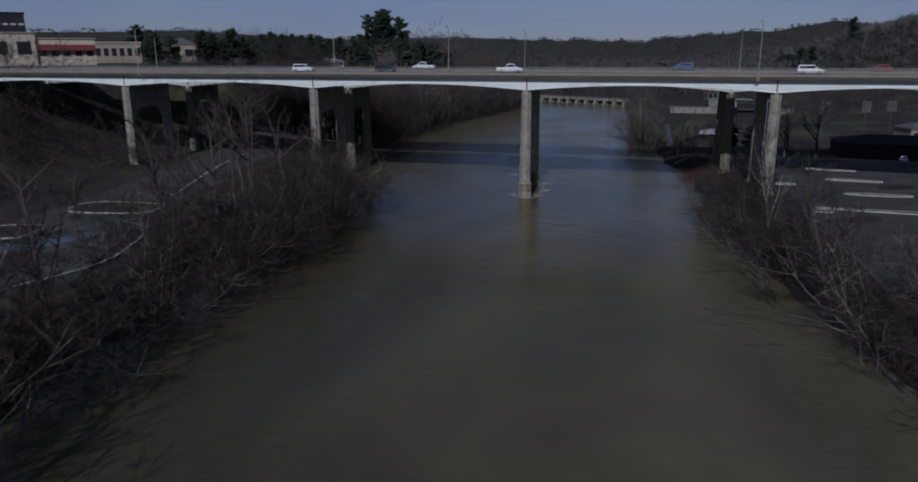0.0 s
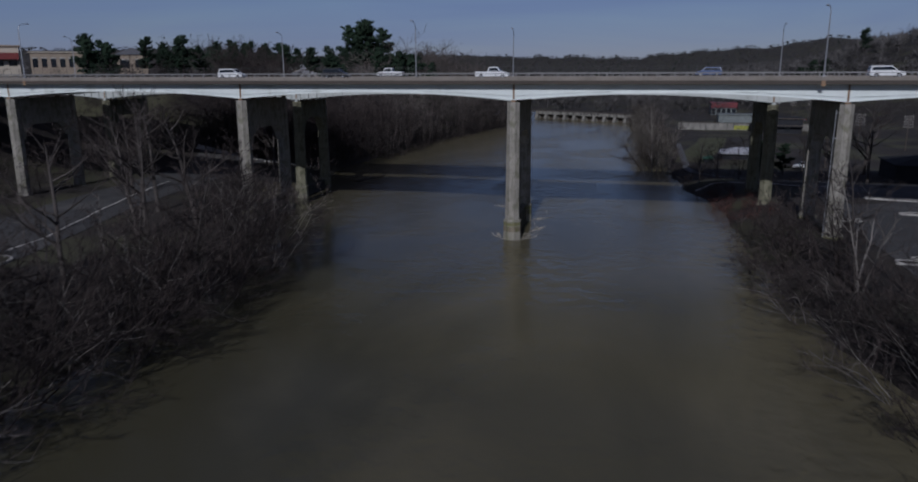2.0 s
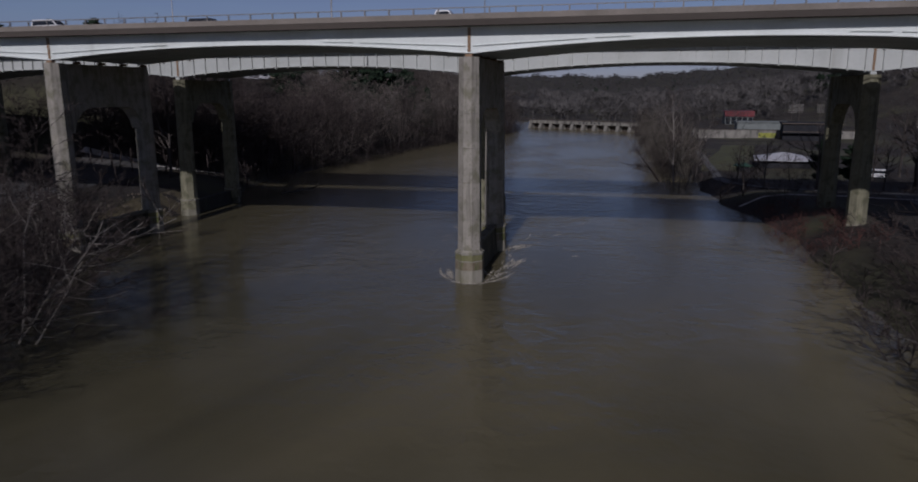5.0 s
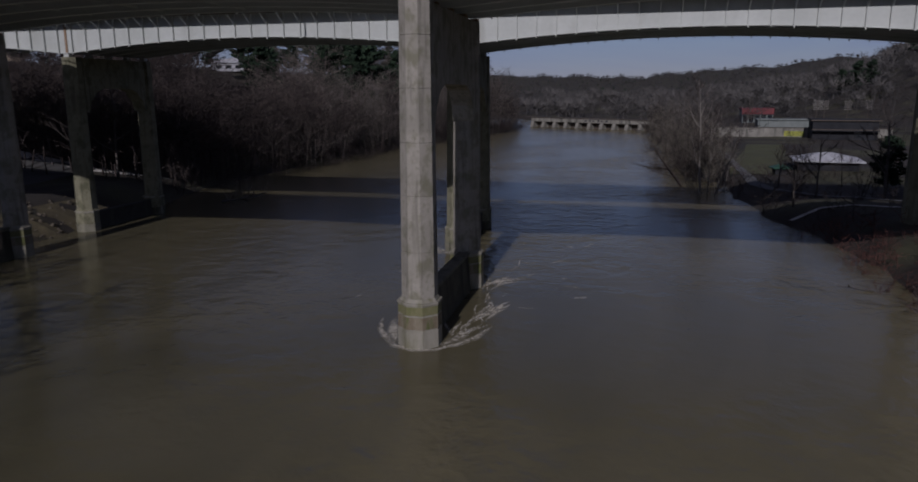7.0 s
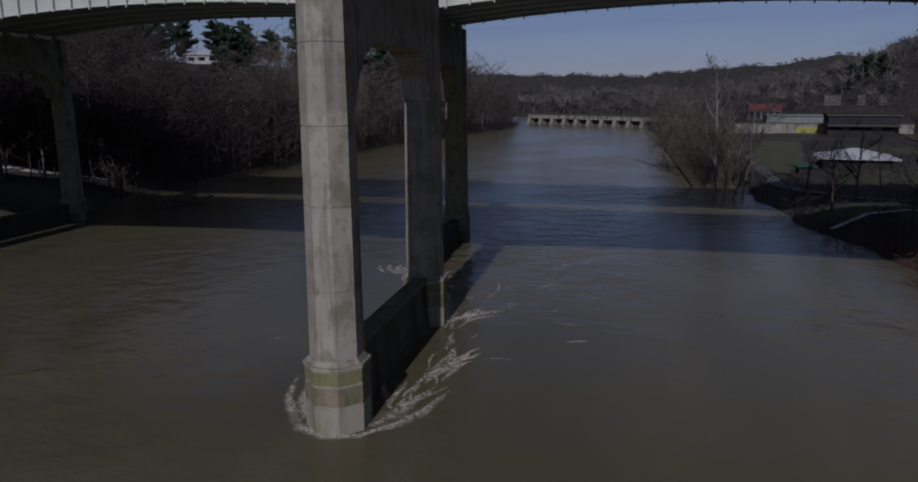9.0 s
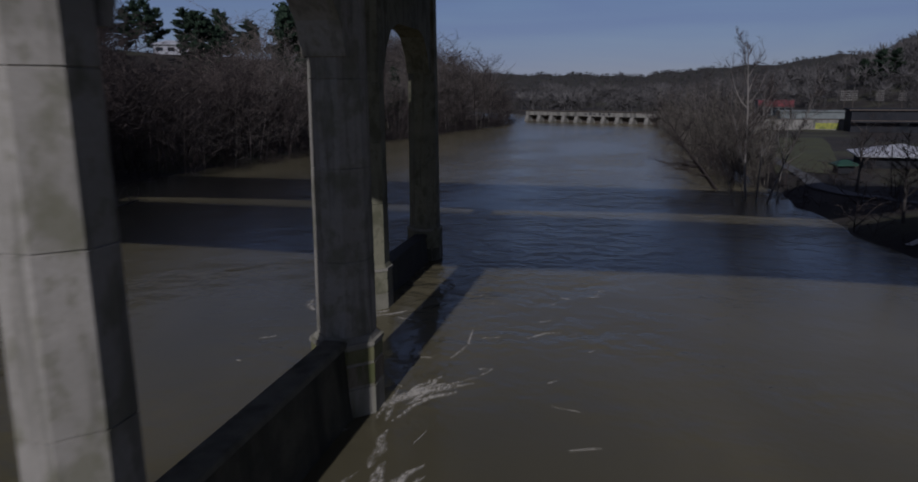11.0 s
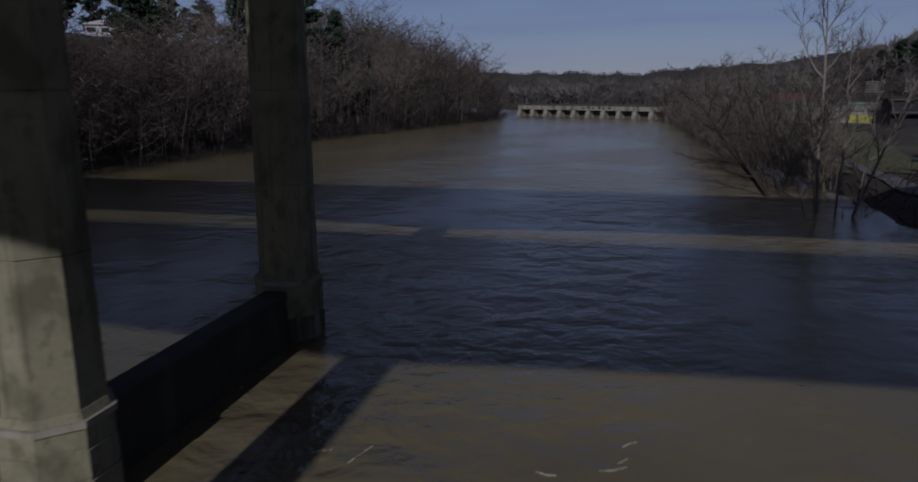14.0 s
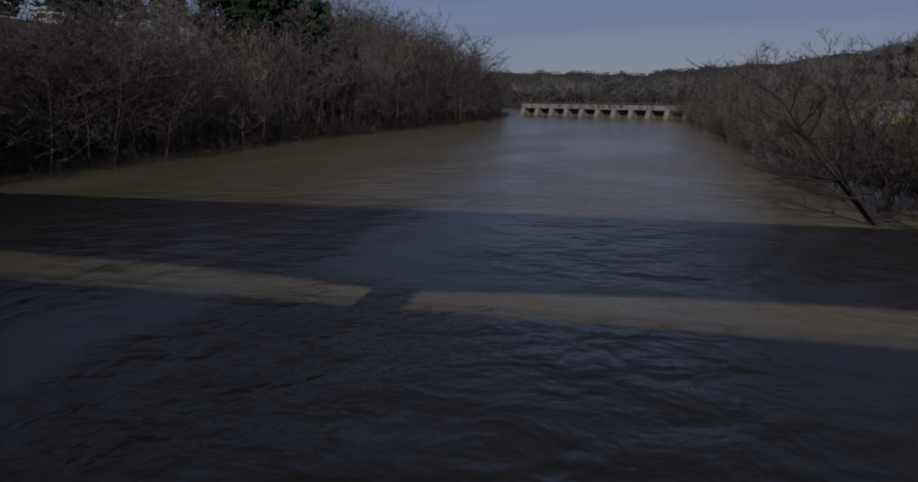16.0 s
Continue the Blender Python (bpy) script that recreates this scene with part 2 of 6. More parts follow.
GIRDER = mat("pale_steel_paint", (0.72, 0.755, 0.725), (0.62, 0.655, 0.625), 0.45, scale=0.25, bump=0.04, stain=(0.42, 0.43, 0.38), stain_scale=0.2, stain_lo=0.6, stain_hi=0.8)
GIRDER_2 = mat("greyed_steel_paint", (0.50, 0.52, 0.50), (0.42, 0.44, 0.42), 0.5, scale=0.25, bump=0.04, stain=(0.33, 0.34, 0.31), stain_scale=0.3, stain_lo=0.55, stain_hi=0.75)
FOOT = mat("pale_footing_concrete", (0.30, 0.28, 0.235), (0.21, 0.197, 0.155), 0.9, scale=1.4, bump=0.3, stretch=(1, 1, 0.35), stain=(0.14, 0.135, 0.075), stain_scale=1.3, stain_lo=0.5, stain_hi=0.68)
ALGAE = mat("green_algae_band", (0.20, 0.185, 0.10), (0.115, 0.12, 0.045), 0.9, scale=1.6, bump=0.3, stretch=(1, 1, 0.5))
WETRUST = mat("rusty_waterline_band", (0.235, 0.205, 0.15), (0.115, 0.085, 0.05), 0.85, scale=1.8, bump=0.3, stretch=(1, 1, 0.3), stain=(0.10, 0.11, 0.04), stain_scale=1.6, stain_lo=0.52, stain_hi=0.64)
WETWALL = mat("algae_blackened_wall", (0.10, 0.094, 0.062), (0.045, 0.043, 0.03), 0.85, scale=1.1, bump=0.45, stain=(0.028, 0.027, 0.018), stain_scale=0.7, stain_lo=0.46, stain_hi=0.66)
# darker wall colour for the low walls of the back bridge's piers
BLACKWALL = mat("near_black_wall", (0.04, 0.038, 0.028), (0.02, 0.019, 0.015), 0.8, scale=1.1, bump=0.4, stain=(0.05, 0.05, 0.032), stain_scale=0.7, stain_lo=0.55, stain_hi=0.7)
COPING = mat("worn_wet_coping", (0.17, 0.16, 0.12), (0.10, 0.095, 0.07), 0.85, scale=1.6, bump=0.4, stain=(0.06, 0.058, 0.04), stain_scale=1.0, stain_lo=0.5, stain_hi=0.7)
RUST = mat("rusty_steel", (0.30, 0.19, 0.11), (0.17, 0.12, 0.08), 0.85, scale=2)
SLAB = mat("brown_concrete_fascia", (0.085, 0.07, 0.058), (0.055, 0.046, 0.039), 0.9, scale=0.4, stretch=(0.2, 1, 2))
PARAPET = mat("parapet_concrete", (0.25, 0.22, 0.19), (0.175, 0.155, 0.13), 0.9, scale=0.4)
ASPHALT = mat("asphalt", (0.075, 0.073, 0.072), (0.048, 0.047, 0.047), 0.9, scale=0.3, fine=40, stain=(0.10, 0.095, 0.09), stain_scale=0.12)
ROADTOP = mat("bridge_roadway", (0.20, 0.19, 0.18), (0.15, 0.145, 0.14), 0.9, scale=0.3, stretch=(0.1, 1, 1))
STEEL = mat("galvanised_steel", (0.42, 0.42, 0.42), (0.32, 0.32, 0.33), 0.45, 0.7, scale=3)
FENCE = mat("dark_fence_wire", (0.10, 0.098, 0.095), (0.07, 0.068, 0.066), 0.7, 0.2, scale=2)
RAIL = mat("dull_bridge_rail", (0.24, 0.235, 0.23), (0.17, 0.165, 0.16), 0.6, 0.3, scale=2)
KERB = mat("kerb_concrete", (0.52, 0.50, 0.46), (0.38, 0.36, 0.33), 0.9, scale=1.0)
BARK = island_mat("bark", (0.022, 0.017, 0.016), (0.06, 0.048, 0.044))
PALE = island_mat("pale_bark", (0.085, 0.076, 0.068), (0.25, 0.228, 0.205))
TWIG = island_mat("twigs", (0.026, 0.021, 0.02), (0.085, 0.068, 0.061))
MIDBARK = island_mat("grey_bark", (0.05, 0.045, 0.04), (0.155, 0.14, 0.125))
REDTWIG = island_mat("reddish_twigs", (0.07, 0.03, 0.026), (0.17, 0.08, 0.066))
OLIVE = island_mat("olive_twigs", (0.075, 0.067, 0.056), (0.2, 0.178, 0.145))
NEEDLE = island_mat("pine_needles", (0.010, 0.021, 0.013), (0.032, 0.052, 0.029))


# ---- mesh helpers ----
def mesh_of(name, verts, faces, material):
    me = bpy.data.meshes.new(name)
    me.from_pydata([tuple(v) for v in verts], [], faces)
    me.materials.append(material)
    me.update()
    return me


def big_mesh(name, verts, tris, material):
    """A triangle mesh straight from arrays."""
    verts, tris = np.asarray(verts, np.float32), np.asarray(tris, np.int32)
    me = bpy.data.meshes.new(name)
    me.vertices.add(len(verts))
    me.vertices.foreach_set("co", verts.ravel())
    me.loops.add(tris.size)
    me.loops.foreach_set("vertex_index", tris.ravel())
    me.polygons.add(len(tris))
    me.polygons.foreach_set("loop_start", np.arange(0, tris.size, 3, dtype=np.int32))
    me.materials.append(material)
    me.update(calc_edges=True)
    return me


def empty(name, m, label, category, group="", kind=""):
    ob = new(name)
    ob.empty_display_size = 0.5
    ob.matrix_world = m
    return tagged(ob, label, category, group, kind)


def part(name, bm, material, parent, label=""):
    me = bpy.data.meshes.new(name)
    bm.to_mesh(me)
    bm.free()
    me.materials.append(material)
    ob = new(name, me)
    ob.parent = parent
    return tagged(ob, label)


def mpart(name, me, parent, label="", m=None):
    ob = new(name, me)
    ob.parent = parent
    if m is not None:
        ob.matrix_basis = m
    return tagged(ob, label)


def box(bm, x0, x1, y0, y1, z0, z1, bevel=0.0):
    vs = [bm.verts.new(p) for p in ((x0, y0, z0), (x1, y0, z0), (x1, y1, z0), (x0, y1, z0), (x0, y0, z1), (x1, y0, z1), (x1, y1, z1), (x0, y1, z1))]
    fs = [bm.faces.new([vs[i] for i in f]) for f in ((0, 3, 2, 1), (4, 5, 6, 7), (0, 1, 5, 4), (1, 2, 6, 5), (2, 3, 7, 6), (3, 0, 4, 7))]
    if bevel:
        bmesh.ops.bevel(bm, geom=list({e for f in fs for e in f.edges}), offset=bevel, segments=1, affect="EDGES")
    return bm


def boxm(*a, bevel=0.0):
    return box(bmesh.new(), *a, bevel=bevel)


def prism(bm, plan, z0, z1, plan_top=None):
    """An upright solid over a plan polygon (counter-clockwise)."""
    lo = [bm.verts.new((*p, z0)) for p in plan]
    hi = [bm.verts.new((*p, z1)) for p in (plan_top or plan)]
    n = len(plan)
    bm.faces.new(lo[::-1])
    bm.faces.new(hi)
    for i in range(n):
        bm.faces.new((lo[i], lo[(i + 1) % n], hi[(i + 1) % n], hi[i]))
    return bm


def side_extrude(bm, outline, axis, a, b):
    """A solid from an outline of (u, z) points, pushed along an axis from a to b."""
    def at(u, z, w):
        return (w, u, z) if axis == "x" else (u, w, z)
    lo = [bm.verts.new(at(u, z, a)) for u, z in outline]
    hi = [bm.verts.new(at(u, z, b)) for u, z in outline]
    n = len(outline)
    bm.faces.new(lo)
    bm.faces.new(hi[::-1])
    for i in range(n):
        bm.faces.new((lo[(i + 1) % n], lo[i], hi[i], hi[(i + 1) % n]))
    bmesh.ops.recalc_face_normals(bm, faces=bm.faces)
    return bm


def cyl(bm, p, q, r0, r1, n=8):
    p, q = Vector(p), Vector(q)
    m = Matrix.Translation((p + q) / 2) @ (q - p).to_track_quat("Z", "Y").to_matrix().to_4x4()
    bmesh.ops.create_cone(bm, cap_ends=True, segments=n, radius1=r0, radius2=r1, depth=(q - p).length, matrix=m)
    return bm


def octagon(w, d, c, x=0.0, y=0.0):
    w, d = w / 2, d / 2
    return [(x + a, y + b) for a, b in ((-w + c, -d), (w - c, -d), (w, -d + c), (w, d - c), (w - c, d), (-w + c, d), (-w, d - c), (-w, -d + c))]


# ---- the ground ----
LEFT_Y = [-400, -165, -135, -110, -90, -60, -25, -8, 10, 37, 70, 90, 122, 157, 205, 254, 300, 420, 700, 1200]
LEFT_X = [-6, -8, -17, -25, -28, -29, -31, -40, -50, -53, -58, -57, -56, -55, -47, -40, -46, -150, -420, -700]
RIGHT_Y = [-400, -110, -89, -65, -37, -10, 12, 36, 45, 54, 62, 74, 90, 121, 187, 235, 300, 420, 700, 1200]
RIGHT_X = [64, 54, 50, 44, 38, 35, 34.5, 33.6, 31.3, 28.6, 26.8, 24.8, 24, 21, 19, 16, 10, -90, -360, -640]
EL_AZ = [-60, -47, -44, -39, -34, -30, -25, -20, -14.7, -9.3, -5, -1, 2, 4, 5.5, 8, 10.5, 12.3, 14, 17, 25, 40, 60]
EL = [1.4, 1.45, 1.45, 1.5, 1.6, 1.2, 1.05, 1.05, 1.1, 0.92, 0.92, 0.8, 1.15, 1.25, 1.42, 1.45, 1.82, 2.1, 1.85, 1.75, 1.6, 1.6, 1.6]
HILL_AZ = [-60, -20, -8, -3, -0.5, 1, 5.6, 10.5, 13, 17, 30, 60]
HILL = [24, 22, 8, 5, 5, 7, 12, 20, 32, 47, 50, 46]


def smooth(a, b, v):
    t = np.clip((v - a) / (b - a), 0, 1)
    return t * t * (3 - 2 * t)


def ripple(x, y):
    return (np.sin(x * 0.071 + 1.3) * np.cos(y * 0.053 + 0.4) + 0.6 * np.sin(x * 0.17 + y * 0.11) + 0.35 * np.cos(x * 0.41 - y * 0.37)) / 2


def height(x, y):
    x, y = np.asarray(x, float), np.asarray(y, float)
    dl, dr = np.interp(y, LEFT_Y, LEFT_X) - x, x - np.interp(y, RIGHT_Y, RIGHT_X)
    far = smooth(45, 75, y)
    dl = dl + 0.6 * np.sin(y * 0.29 + 0.6) + 0.4 * np.sin(y * 0.83)
    dr = dr + 0.45 * np.sin(y * 0.33 + 2.0) + 0.3 * np.sin(y * 0.77 + 1.0)
    # left bank: a shelf with a car park, then the slope up to the plateau
    lz = -2.0 + 5.2 * smooth(-5, 9, dl) * (1 - 0.45 * far)
    near_slope = smooth(62, 105, dl) * (1 - far)
    far_slope = smooth(6, 70, dl) * far
    top = 25.5 - 25.5 * smooth(230, 420, -x - 400) + 10 * smooth(200, 500, y) * smooth(60, 160, dl)
    lz = lz + (top - 3) * np.maximum(near_slope * smooth(-60, 10, y) * 1.0, far_slope) + near_slope * 10 * (1 - smooth(-60, 10, y))
    # right bank: low flat land, rising to wooded hills
    rz = -2.0 + (4.6 - 1.2 * far) * smooth(-5, 9, dr)
    rz = rz + 30 * smooth(60, 420, dr - 20) * smooth(180, 520, y + 0.5 * (x - 20)) * smooth(40, 220, x) + 16 * smooth(110, 260, dr) * smooth(60, 170, x)
    z = np.where(dl > dr, lz, rz)
    z = z + 0.35 * ripple(x, y) * smooth(4, 14, np.maximum(dl, dr))
    # far ridges
    r = np.hypot(x - 20, y + 100)
    az = np.degrees(np.arctan2(x - 20, y + 100))
    ridge = 24 + 3800 * np.tan(np.radians(np.interp(az, EL_AZ, EL))) + 5 * np.sin(az * 2.1) + 3 * np.sin(az * 5.3 + 1)
    mid = np.interp(az, HILL_AZ, HILL) + 2.5 * np.sin(az * 1.7 + 2)
    out = smooth(330, 800, r) * smooth(60, 200, np.maximum(dl, dr))
    z = z * (1 - out) + np.maximum(z * 0.6, mid + 6 * ripple(x / 4, y / 4)) * out
    z = z + (ridge - z) * smooth(2300, 3800, r)
    return z


def axis_steps(lo, hi, fine_lo, fine_hi, step, grow):
    v = list(np.arange(fine_lo, fine_hi + step, step))
    s, a = step, v[-1]
    while a < hi:
        s *= grow
        a += s
        v.append(min(a, hi))
    s, a = step, fine_lo
    while a > lo:
        s *= grow
        a -= s
        v.insert(0, max(a, lo))
    return np.array(v)


GX = axis_steps(-4200, 4200, -130, 130, 2.5, 1.12)
GY = axis_steps(-1500, 4500, -130, 330, 3.0, 1.12)
gx, gy = np.meshgrid(GX, GY)
gz = height(gx, gy)
_n, _m = gx.shape
_i = np.arange(_n * _m).reshape(_n, _m)
_t = np.concatenate([np.stack([_i[:-1, :-1], _i[:-1, 1:], _i[1:, 1:]], -1).reshape(-1, 3), np.stack([_i[:-1, :-1], _i[1:, 1:], _i[1:, :-1]], -1).reshape(-1, 3)])
EARTH = mat("winter_ground", (0.042, 0.034, 0.027), (0.020, 0.017, 0.014), 0.95, scale=0.10, fine=22, bump=0.6, bump_dist=0.3, stain=(0.058, 0.056, 0.03), stain_scale=0.05, stain_lo=0.5, stain_hi=0.62)
ground = tagged(new("ground", big_mesh("ground", np.stack([gx, gy, gz], -1).reshape(-1, 3), _t, EARTH)), "brown winter ground of river banks and wooded hills", "ground", kind="structure")
for p in ground.data.polygons:
    p.use_smooth = True


def gh(x, y):
    return float(height(x, y))


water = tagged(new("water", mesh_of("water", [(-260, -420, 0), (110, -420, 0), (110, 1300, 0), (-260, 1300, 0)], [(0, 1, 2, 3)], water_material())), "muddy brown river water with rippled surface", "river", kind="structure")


def strip(name, pts, width, lift, material, label, category="road", kerb=False):
    """A road or path laid over the ground along a line."""
    vs, fs = [], []
    dense = []
    for a, b in zip(pts[:-1], pts[1:]):
        n = max(1, int(math.dist(a, b) / 3))
        dense += [(a[0] + (b[0] - a[0]) * i / n, a[1] + (b[1] - a[1]) * i / n) for i in range(n)]
    dense.append(pts[-1])
    for i, p in enumerate(dense):
        a, b = dense[max(i - 1, 0)], dense[min(i + 1, len(dense) - 1)]
        d = Vector((b[0] - a[0], b[1] - a[1])).normalized()
        nx, ny = -d.y, d.x
        for s in (-1, -0.33, 0.33, 1):
            x, y = p[0] + nx * s * width / 2, p[1] + ny * s * width / 2
            vs.append((x, y, gh(x, y) + lift))
    for i in range(len(dense) - 1):
        for k in range(3):
            fs.append((i * 4 + k, i * 4 + k + 4, i * 4 + k + 5, i * 4 + k + 1))
    return tagged(new(name, mesh_of(name, vs, [f[::-1] for f in fs], material)), label, category, kind="structure")


# ---- the twin bridges ----
PIERS_1 = [-143.0, -95.4, -47.2, 0.0, 47.2, 94.6]
PIERS_2 = [-147.0, -98.0, -51.0, -5.05, 42.0, 89.6]
BRIDGE_1, BRIDGE_2 = 0.0, 28.2
TOP = 24.45


def girder_depth(x, piers):
    for a, b in zip(piers[:-1], piers[1:]):
        if a <= x <= b:
            s = (2 * x - a - b) / (b - a)
            return 1.3 + 1.15 * abs(s) ** 2.0
    return 2.3


def deep_girder(x, piers):
    return 1.12 + 1.18 * girder_depth(x, piers) - 0.22


def girder(x0, x1, y, piers, depth):
    """A haunched plate girder with flanges."""
    xs = list(np.arange(x0, x1, 1.5)) + [x1]
    bm = bmesh.new()
    rows = []
    for x in xs:
        zb = TOP - depth(x, piers)
        sect = [(y - 0.22, zb), (y + 0.22, zb), (y + 0.22, zb + 0.07), (y + 0.02, zb + 0.09), (y + 0.02, TOP - 0.07), (y + 0.22, TOP - 0.05), (y + 0.22, TOP), (y - 0.22, TOP), (y - 0.22, TOP - 0.05), (y - 0.02, TOP - 0.07), (y - 0.02, zb + 0.09), (y - 0.22, zb + 0.07)]
        rows.append([bm.verts.new((x, a, b)) for a, b in sect])
    for r, s in zip(rows[:-1], rows[1:]):
        for i in range(12):
            j = (i + 1) % 12
            bm.faces.new((r[i], s[i], s[j], r[j]))
    bm.faces.new(rows[0])
    bm.faces.new(rows[-1][::-1])
    bmesh.ops.recalc_face_normals(bm, faces=bm.faces)
    return bm


def build_bridge(base_y, piers, label, stiffened, space, seat):
    depth = deep_girder if stiffened else girder_depth
    steel = GIRDER_2 if stiffened else GIRDER
    b = empty("road_bridge", pose(0, base_y, 0), label, "bridge", "twin road bridges")
    x0, x1 = piers[0] - 8, piers[-1] + 30
    y0, y1 = (-2.4, space + 0.2) if stiffened else (-1.9, space + 1.75)
    lines = [-0.35 + (space + (0.05 if stiffened else 0.6)) * i / 4 for i in range(5)]
    last = lines[-1]
    part("deck_slab", boxm(x0, x1, y0, y1, TOP + 0.004, 24.95), SLAB, b, "brown concrete deck edge")
    part("roadway", boxm(x0, x1, y0 + 0.45, y1 - 0.45, 24.954, 25.2), ROADTOP, b, "grey worn roadway")
    for ya, yb in ((y0 - 0.04, y0 + 0.41), (y1 - 0.41, y1 + 0.04)):
        part("parapet", boxm(x0, x1, ya, yb, 24.96, 25.3 if stiffened else 25.5, bevel=0.04), PARAPET, b, "low concrete parapet")
        ym = (ya + yb) / 2
        tall = 27.2 if stiffened and ya > 0 else 25.98
        part("handrail", boxm(x0, x1, ym - 0.05, ym + 0.05, tall, tall + (0.04 if tall > 26 else 0.09)), FENCE if tall > 26 else RAIL, b)
        if tall > 26:
            for z in (25.75, 26.25, 26.75):
                part("fence_wire", boxm(x0, x1, ym - 0.01, ym + 0.01, z, z + 0.02), FENCE, b)
        post = None
        for i, x in enumerate(np.arange(x0 + 2, x1, 2.4)):
            if post is None:
                w = 0.03 if tall > 26 else 0.06
                post = part("rail_post", boxm(-w, w, -w, w, 25.3, tall), FENCE if tall > 26 else RAIL, b)
                post.location = (x, ym, 0)
            else:
                mpart("rail_post", post.data, b, m=pose(x, ym, 0))
    # lane lines
    for yl in (4.4, 8.2, 12.0):
        part("lane_line", boxm(x0, x1, yl - 0.06, yl + 0.06, 25.2, 25.206), KERB, b)
    for k, y in enumerate(lines):
        part("girder", girder(x0, x1, y, piers, depth), steel, b, "pale painted haunched steel girder")
    # longitudinal seam on the fascia, joint straps at the piers, bearings
    for x in piers:
        part("joint_strap", boxm(x - 0.14, x + 0.14, -0.47, -0.375, TOP - depth(x, piers) + 0.05, TOP - 0.06), RUST, b, "rust-streaked joint strap")
        for y in lines:
            part("bearing", boxm(x - 0.35, x + 0.35, y - 0.3, y + 0.3, seat, TOP - depth(x, piers) + 0.004, bevel=0.03), steel if stiffened else RUST, b)
    step = 1.9 if stiffened else 3.8
    share = {}
    for x in np.arange(piers[0], piers[-1], step):
        d = round(depth(x, piers), 1)
        spots = [(-0.35, 1, 1), (last, -1, 1)] if stiffened else [(last, -1, 1)]
        for y, s, _ in spots:
            key = (d, s)
            if key not in share:
                bm = bmesh.new()
                box(bm, -0.05, 0.05, -0.30 if s > 0 else 0.03, -0.03 if s > 0 else 0.30, TOP - d - 0.16, TOP - 0.05)
                e = -1 if s > 0 else 1
                cyl(bm, (0, e * 0.2, TOP - (1.2 if stiffened else d * 0.45)), (0, e * (1.85 if s > 0 else 0.4 if stiffened else 1.45), TOP - 0.02), 0.055, 0.055, 5)
                share[key] = part("stiffener", bm, steel, b)
                share[key].location = (x, y, 0)
            else:
                mpart("stiffener", share[key].data, b, m=pose(x, y, 0))
    # lengthwise ribs on the web beside the piers
    if not stiffened:
        for x in piers:
            for side in (-1, 1):
                for da, za, dz, zb in ((0.4, 22.72, 10.9, 23.21), (11.6, 23.25, 14.8, 23.34)):
                    xa, xb = x + side * da, x + side * dz
                    part("web_rib", side_extrude(bmesh.new(), [(xa, za), (xb, zb), (xb, zb + 0.05), (xa, za + 0.05)], "y", -0.53, -0.368), steel, b)
    # cross frames between the girders
    frame_me = None
    for x in np.arange(piers[0] + 4, piers[-1], 7.9):
        if frame_me is None:
            bm = boxm(-0.06, 0.06, -0.33, last - 0.02, TOP - 0.75, TOP - 0.6)
            box(bm, -0.06, 0.06, -0.33, last - 0.02, TOP - 1.15, TOP - 1.0)
            frame_me = part("cross_frame", bm, steel, b)
            frame_me.location = (x, 0, 0)
        else:
            mpart("cross_frame", frame_me.data, b, m=pose(x, 0, 0))
    return b


bridge_front = build_bridge(BRIDGE_1, PIERS_1, "long road bridge with pale haunched steel girders", False, 14.8, 21.72)
bridge_back = build_bridge(BRIDGE_2, PIERS_2, "parallel road bridge with ribbed pale steel girders", True, 13.0, 20.32)


def column_mesh(y, wide, ledge, top):
    """An eight-sided column in one skin, with thin recessed joints between the pours."""
    bm = bmesh.new()
    rings = [(ledge, 0.0)]
    for z in (6.3, 9.9, 13.2, 16.5, 19.65):
        rings += [(z - 0.03, 0.0), (z - 0.02, 0.035), (z + 0.02, 0.035), (z + 0.03, 0.0)]
    rings.append((top, 0.0))
    prev = None
    for z, inset in rings:
        w = wide - (z - ledge) * 0.0145 - 2 * inset
        ring = [bm.verts.new((*p, z)) for p in octagon(w, w + 0.12, w * 0.305, 0, y + 0.06)]
        if prev:
            for i in range(8):
                bm.faces.new((prev[i], prev[(i + 1) % 8], ring[(i + 1) % 8], ring[i]))
        else:
            bm.faces.new(ring[::-1])
        prev = ring
    bm.faces.new(prev)
    return bm


